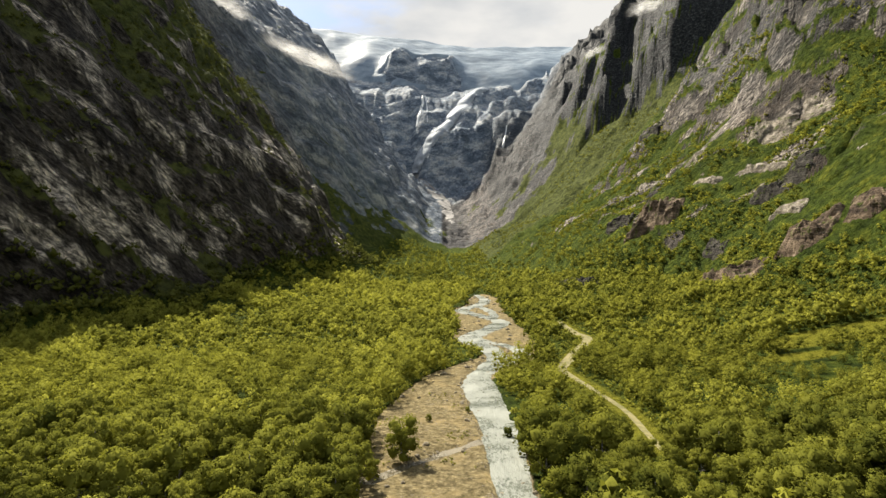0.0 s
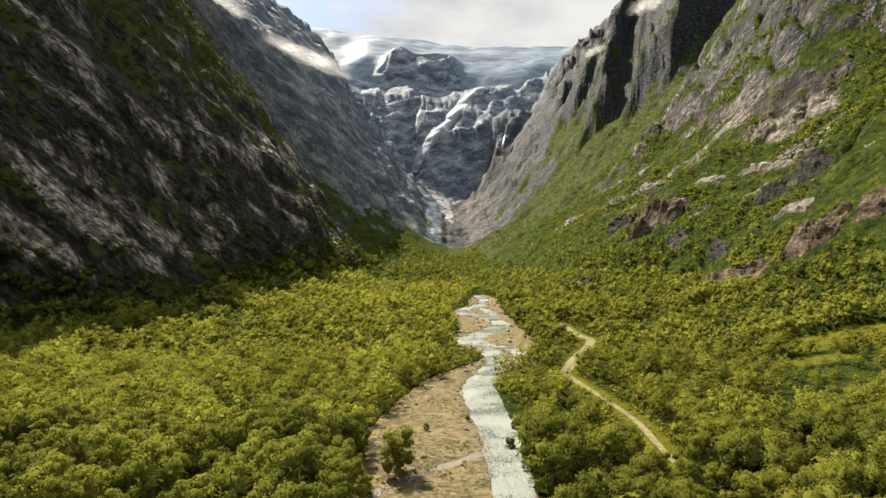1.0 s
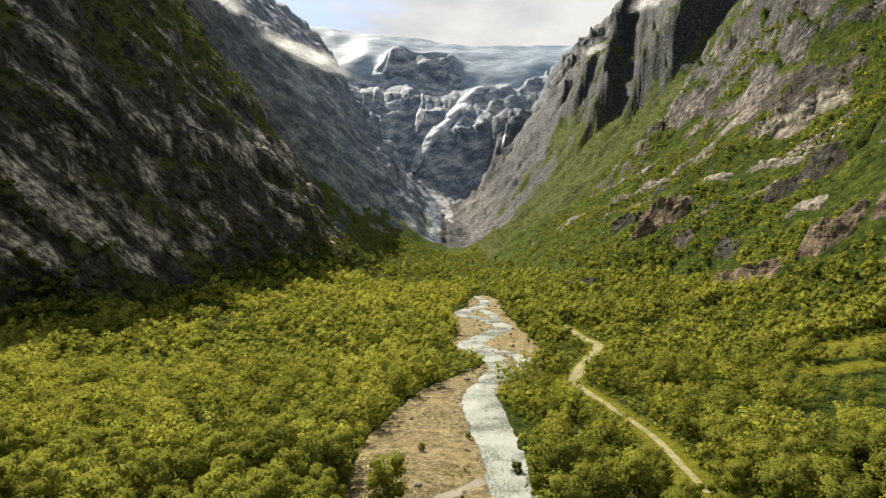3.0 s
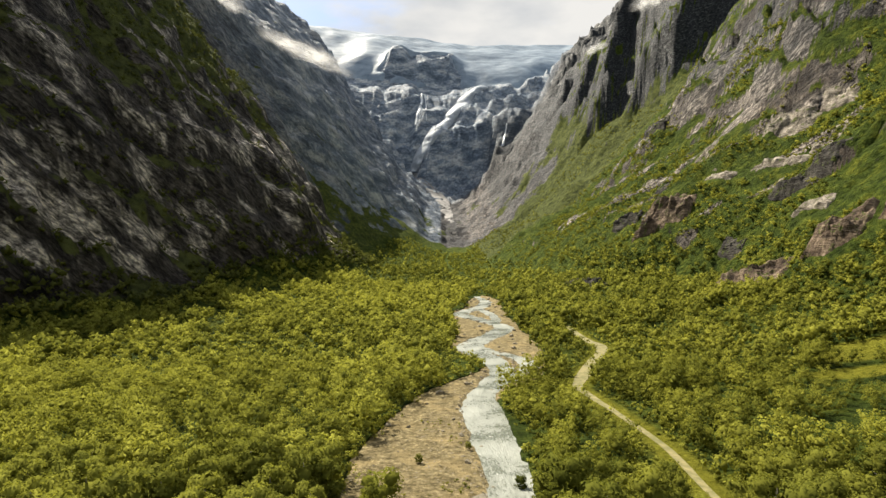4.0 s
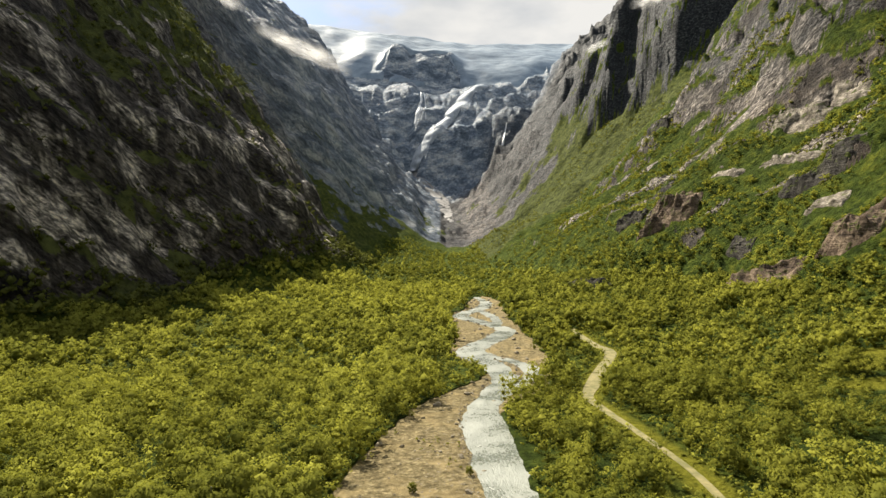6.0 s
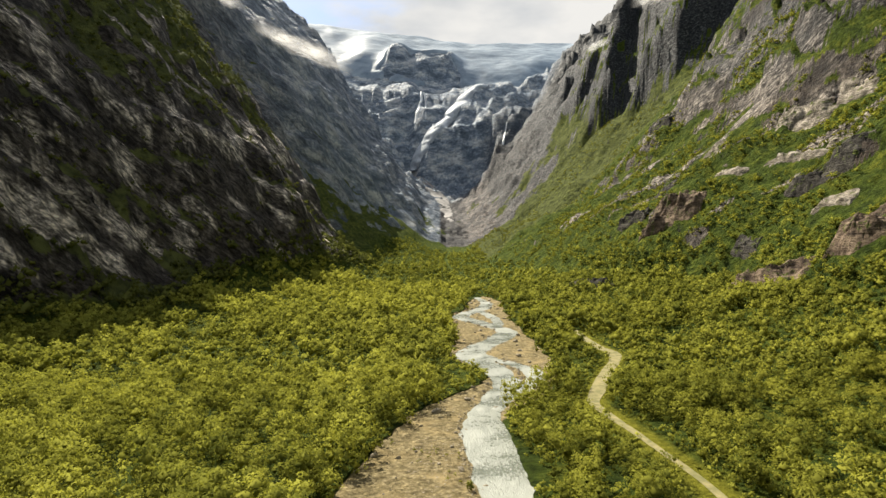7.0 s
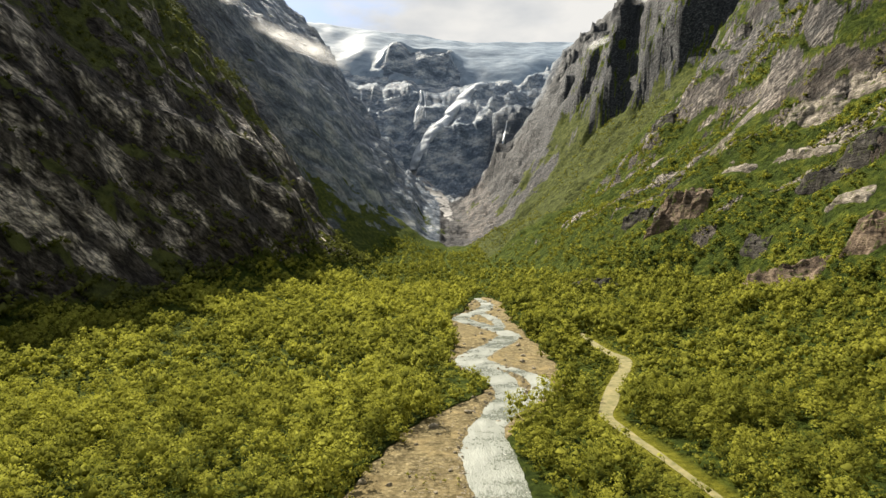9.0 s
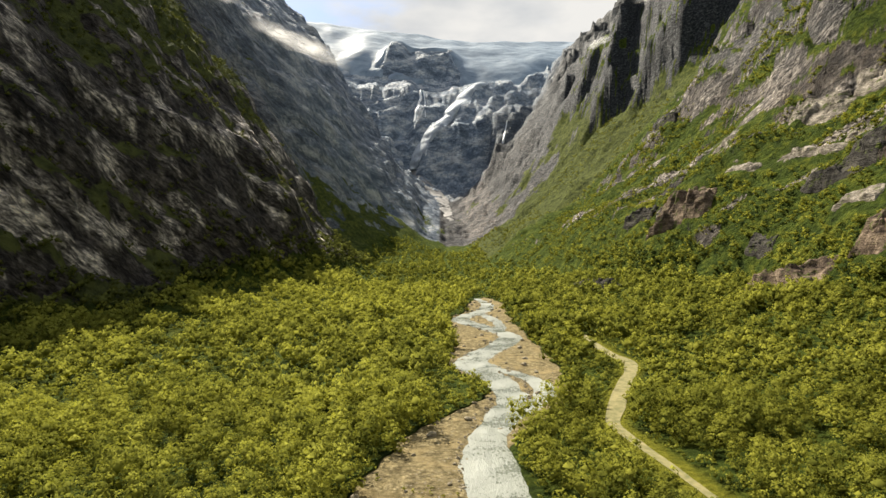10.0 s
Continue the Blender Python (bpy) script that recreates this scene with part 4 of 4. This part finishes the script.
    x, y, low = x[keep], y[keep], smooth(60, 15, zl[keep])
    scatter("scrub", bush, x, y, r.uniform(0.7, 1.7, len(x)) * (1 + 0.9 * low), r, SHADE_SCRUB, "dark green scrub clinging to rock ledges", "scrub")


build_woods()


def build_near_trees():
    rng = np.random.default_rng(9)
    masters = []
    for k in range(8):
        tall, wide = rng.uniform(5.2, 6.8), rng.uniform(4.8, 6.2)
        if k < 4:
            root = tagged(new("birch_tree"), "leafy light green mountain birch standing in the wood", "tree", "birches on the valley floor")
        else:
            root = tagged(new("alder_tree"), "leafy tree with darker green leaves standing in the wood", "tree", "alders on the valley floor")
        lobes = crown_lobes(rng, tall, wide, 17)
        v, f, nv = leaf_cloud(rng, lobes, 84, 0.33, loose=0.7)
        me = mesh_of("crown", v, f, LEAF if k < 4 else DARK_LEAF)
        me.normals_split_custom_set_from_vertices(nv.tolist())
        part = new("crown", me)
        part.parent = root
        bm = bmesh.new()
        bmesh.ops.create_cone(bm, cap_ends=True, segments=7, radius1=0.16, radius2=0.05, depth=tall * 0.8, matrix=Matrix.Translation((0, 0, tall * 0.4 - 0.2)))
        for lobe in lobes[1:8]:
            a, b = Vector((0, 0, lobe[2] * 0.5)), Vector(lobe[:3])
            turn = (b - a).to_track_quat("Z", "Y").to_matrix().to_4x4()
            bmesh.ops.create_cone(bm, cap_ends=False, segments=5, radius1=0.06, radius2=0.02, depth=(b - a).length, matrix=Matrix.Translation((a + b) / 2) @ turn)
        me = bpy.data.meshes.new("trunk")
        bm.to_mesh(me)
        bm.free()
        me.materials.append(BARK)
        stem = new("trunk", me)
        stem.parent = root
        masters.append(root)
    x, y, r = jitter_points(-96, 96, 70, NEAR_Y, 4.2, 11)
    keep = plan_clear(x, y) & (np.abs(x) < 14 + y * 0.74)
    x, y = x[keep], y[keep]
    z, size = ground_height(x, y), tree_size(x, y, r)
    # shrubs on the bar and at the water's edge
    extra = ((-7, 97, 1.2), (-9, 103, 0.5), (12.6, 112, 0.42), (5.5, 128, 0.22), (-3, 121, 0.25), (14.5, 100, 0.5), (-11, 90, 0.55))
    x, y, size = (np.concatenate([v, [e[c] for e in extra]]) for c, v in enumerate((x, y, size)))
    z, stood = ground_height(x, y), set()
    for k in range(len(x)):
        m = pose(x[k], y[k], z[k], 0, 0, r.uniform(0, 360))
        pick = (4 if x[k] > 12 or k >= len(x) - len(extra) else 0) + k % 4
        if pick not in stood:
            stood.add(pick)
            masters[pick].matrix_basis = m
        else:
            copy_thing(masters[pick], m @ Matrix.Scale(float(size[k]), 4))


build_near_trees()


# ---- crags and stones ----


def rock_mesh(name, seed, size, material, cuts=9, level=3, rough=0.10):
    """A broken block: a sphere cut by random planes, then roughened."""
    r = random.Random(seed)
    bm = bmesh.new()
    bmesh.ops.create_icosphere(bm, subdivisions=level, radius=1.0)
    planes = []
    for k in range(cuts):
        d = Vector((r.gauss(0, 1), r.gauss(0, 1), r.gauss(0, 0.8))).normalized()
        planes.append((d, r.uniform(0.45, 0.8)))
    for v in bm.verts:
        for d, lim in planes:
            over = v.co.dot(d) - lim
            if over > 0:
                v.co -= d * over
        q = v.co * 2.2 + Vector((seed * 3.1, 0, 0))
        v.co += v.co.normalized() * (noise.noise(q) * rough + noise.noise(q * 3.1) * rough * 0.5)
        v.co = Vector((v.co.x * size[0], v.co.y * size[1], v.co.z * size[2]))
    me = bpy.data.meshes.new(name)
    bm.to_mesh(me)
    bm.free()
    me.materials.append(material)
    return me


def build_crag(x, y, long, deep, tall, turn, material, label, seed):
    """A crag let into the slope: a broken face downhill, a back that runs into the ground uphill."""
    rows, cols = 34, 64
    ca, sa = math.cos(radians(turn)), math.sin(radians(turn))
    S, D = np.meshgrid(np.linspace(-0.5, 0.5, cols) * long, np.linspace(-0.12, 1.0, rows) ** 1.0 * deep)
    lip = fbm(S, S * 0 + seed, long * 0.5, 2, 500 + seed) * deep * 0.16
    ends = smooth(0.5, 0.30, np.abs(S) / long + 0.12 * fbm(S, D, long * 0.25, 3, 520 + seed))
    up = smooth(-0.06, 0.16, (D - lip) / deep) * (1 - np.clip((D - lip) / deep, 0, 1)) ** 0.9
    up = up * (0.85 + 0.5 * fbm(S, D, 7.0, 3, 545 + seed))
    step = 0.66 + 0.3 * smooth(-0.1, 0.15, fbm(S, D, long * 0.28, 2, 540 + seed)) + 0.14 * fbm(S, D, long * 0.1, 3, 560 + seed)
    rise = up * ends * step * tall
    tread = tall / 5.0
    k = rise / tread + fbm(S, D, long * 0.3, 2, 575 + seed) * 0.4
    rise = np.maximum(0, (np.floor(k) + smooth(0.25, 0.7, k - np.floor(k))) * tread * 0.22 + rise * 0.78)
    PX, PY = x + S * ca - D * sa, y + S * sa + D * ca
    PZ = ground_height(PX, PY) + rise - 1.4 * (1 - smooth(0, 0.22, up * ends)) + fbm(S, D, 2.5, 3, 570 + seed) * 0.8
    PX = PX + fbm(S, PZ * 1.4, 5.0, 3, 580 + seed) * 0.8
    PY = PY + fbm(S + 40, PZ * 1.4, 5.0, 3, 590 + seed) * 0.8
    me = mesh_of("rock_outcrop", np.stack([PX, PY, PZ], -1).reshape(-1, 3), grid_faces(rows, cols), material, False)
    return tagged(new("rock_outcrop", me), label, "rock outcrop")


def build_outcrops():
    for k, row in enumerate(CRAGS):
        build_crag(*row, k)


build_outcrops()


def build_boulders():
    r = np.random.default_rng(31)
    shapes = [rock_mesh("boulder", 60 + k, (1.0, 0.8, 0.62), STONE, 8, 2, 0.08) for k in range(6)]
    x, y = r.uniform(-14, 34, 2600), r.uniform(72, 440, 2600)
    off = river_offset(x, y)
    keep = (gravel_amount(x, y) > 0.6) & (off > -2.4) & ((off < 3.0) | (r.random(2600) < 0.4))
    x, y = x[keep][:290], y[keep][:290]
    z = ground_height(x, y)
    for k in range(len(x)):
        s = float(0.24 + 0.7 * r.random() ** 3) * (1.5 if y[k] > 170 else 1.0)
        ob = tagged(new("boulder", shapes[k % 6]), "grey-brown river boulder lying on gravel", "boulder", "boulders on the gravel bars")
        ob.matrix_basis = pose(x[k], y[k], z[k] + 0.15 * s, 0, 0, r.uniform(0, 360)) @ Matrix.Scale(s, 4)
    ob = tagged(new("boulder", shapes[2]), "big pale boulder standing in the distant scrub", "boulder")
    ob.matrix_basis = pose(-31, 906, float(ground_height(np.array([-31.0]), np.array([906.0]))[0]) + 3.0, 0, 0, 20) @ Matrix.Scale(5.0, 4)
    # cobbles, too many to count
    base = rock_mesh("cobbles", 80, (1.0, 0.8, 0.55), STONE, 6, 1, 0.06)
    v = np.array([q.co[:] for q in base.vertices])
    f = np.array([p.vertices[:] for p in base.polygons])
    bpy.data.meshes.remove(base)
    x, y = r.uniform(-16, 30, 48000), 72 + 200 * r.random(48000) ** 1.3
    keep = (gravel_amount(x, y) > 0.6) & (river_offset(x, y) > -0.4) & (fbm(x, y, 9, 3, 320) + (x - 2) * 0.03 > 0.0)
    x, y = x[keep][:7000], y[keep][:7000]
    scatter("cobbles", [(v, f, v)], x, y, 0.16 + 0.42 * r.random(len(x)) ** 2.2, r, STONE, "loose grey-brown cobbles on the gravel bars", "cobbles")


build_boulders()


# ---- mist, hung before the ridges to fit the camera's view ----
def mist_material():
    m, n, l, p = matter("mist")
    a = n.new("ShaderNodeAttribute")
    a.attribute_name = "body"
    f = noise_node(n, l, 0.022, 9, 0.62)
    alpha = range_node(n, l, math_node(n, l, "MULTIPLY", a.outputs["Fac"], math_node(n, l, "ADD", math_node(n, l, "MULTIPLY", f, 1.5), -0.1)), 0.05, 1.05, 0.0, 0.65)
    p.inputs["Base Color"].default_value = (0.8, 0.8, 0.8, 1)
    p.inputs["Roughness"].default_value = 1.0
    p.inputs["Specular IOR Level"].default_value = 0.0
    t = n.new("ShaderNodeBsdfTranslucent")
    t.inputs["Color"].default_value = (0.8, 0.8, 0.8, 1)
    mx = n.new("ShaderNodeMixShader")
    mx.inputs[0].default_value = 0.8
    l.new(p.outputs[0], mx.inputs[1])
    l.new(t.outputs[0], mx.inputs[2])
    clear = n.new("ShaderNodeBsdfTransparent")
    veil = n.new("ShaderNodeMixShader")
    l.new(alpha, veil.inputs[0])
    l.new(clear.outputs[0], veil.inputs[1])
    l.new(mx.outputs[0], veil.inputs[2])
    l.new(veil.outputs[0], n["Material Output"].inputs["Surface"])
    return m


MIST = mist_material()


def build_mist(a, b, thick, seed, label):
    """A bank of mist between two points: three loose, billowing layers."""
    a, b = Vector(a), Vector(b)
    rows, cols = 18, 40
    verts, faces, body = [], [], []
    for k in range(3):
        for i in range(rows):
            for j in range(cols):
                u, v = j / (cols - 1), i / (rows - 1) * 2 - 1
                c = a.lerp(b, u * 1.2 - 0.1)
                q = Vector((u * 5 + seed, v * 2, k * 1.7))
                w = thick * (0.55 + 0.45 * noise.noise(Vector((u * 4, seed, k))))
                verts.append((c.x + noise.noise(q) * thick * 0.3, c.y + k * thick * 0.6 + noise.noise(q * 2) * thick * 0.15, c.z + v * w + noise.noise(q * 1.7) * thick * 0.25))
                fall = max(0.0, 1 - v * v) ** 1.6 * max(0.0, 1 - (u * 2 - 1) ** 2)
                body.append(fall * (1.0 + 0.5 * noise.noise(q * 1.3)))
        faces.append(grid_faces(rows, cols) + k * rows * cols)
    me = mesh_of("mist_bank", verts, np.concatenate(faces), MIST)
    me.attributes.new("body", "FLOAT", "POINT").data.foreach_set("value", np.array(body, np.float32))
    me.normals_split_custom_set_from_vertices([(0.0, -1.0, 0.0)] * len(verts))
    return tagged(new("mist_bank", me), label, "cloud")


build_mist((-318, 1000, 442), (-160, 1000, 374), 31, 1, "torn strip of white mist hanging before a rock ridge")
build_mist((-450, 1000, 520), (-350, 1000, 490), 32, 5, "white cloud resting on the mountain's shoulder")
build_mist((400, 1200, 582), (485, 1200, 606), 27, 9, "white cloud clinging to a dark cliff top")
build_mist((372, 1480, 588), (432, 1480, 610), 20, 13, "thin white mist below a cliff top")
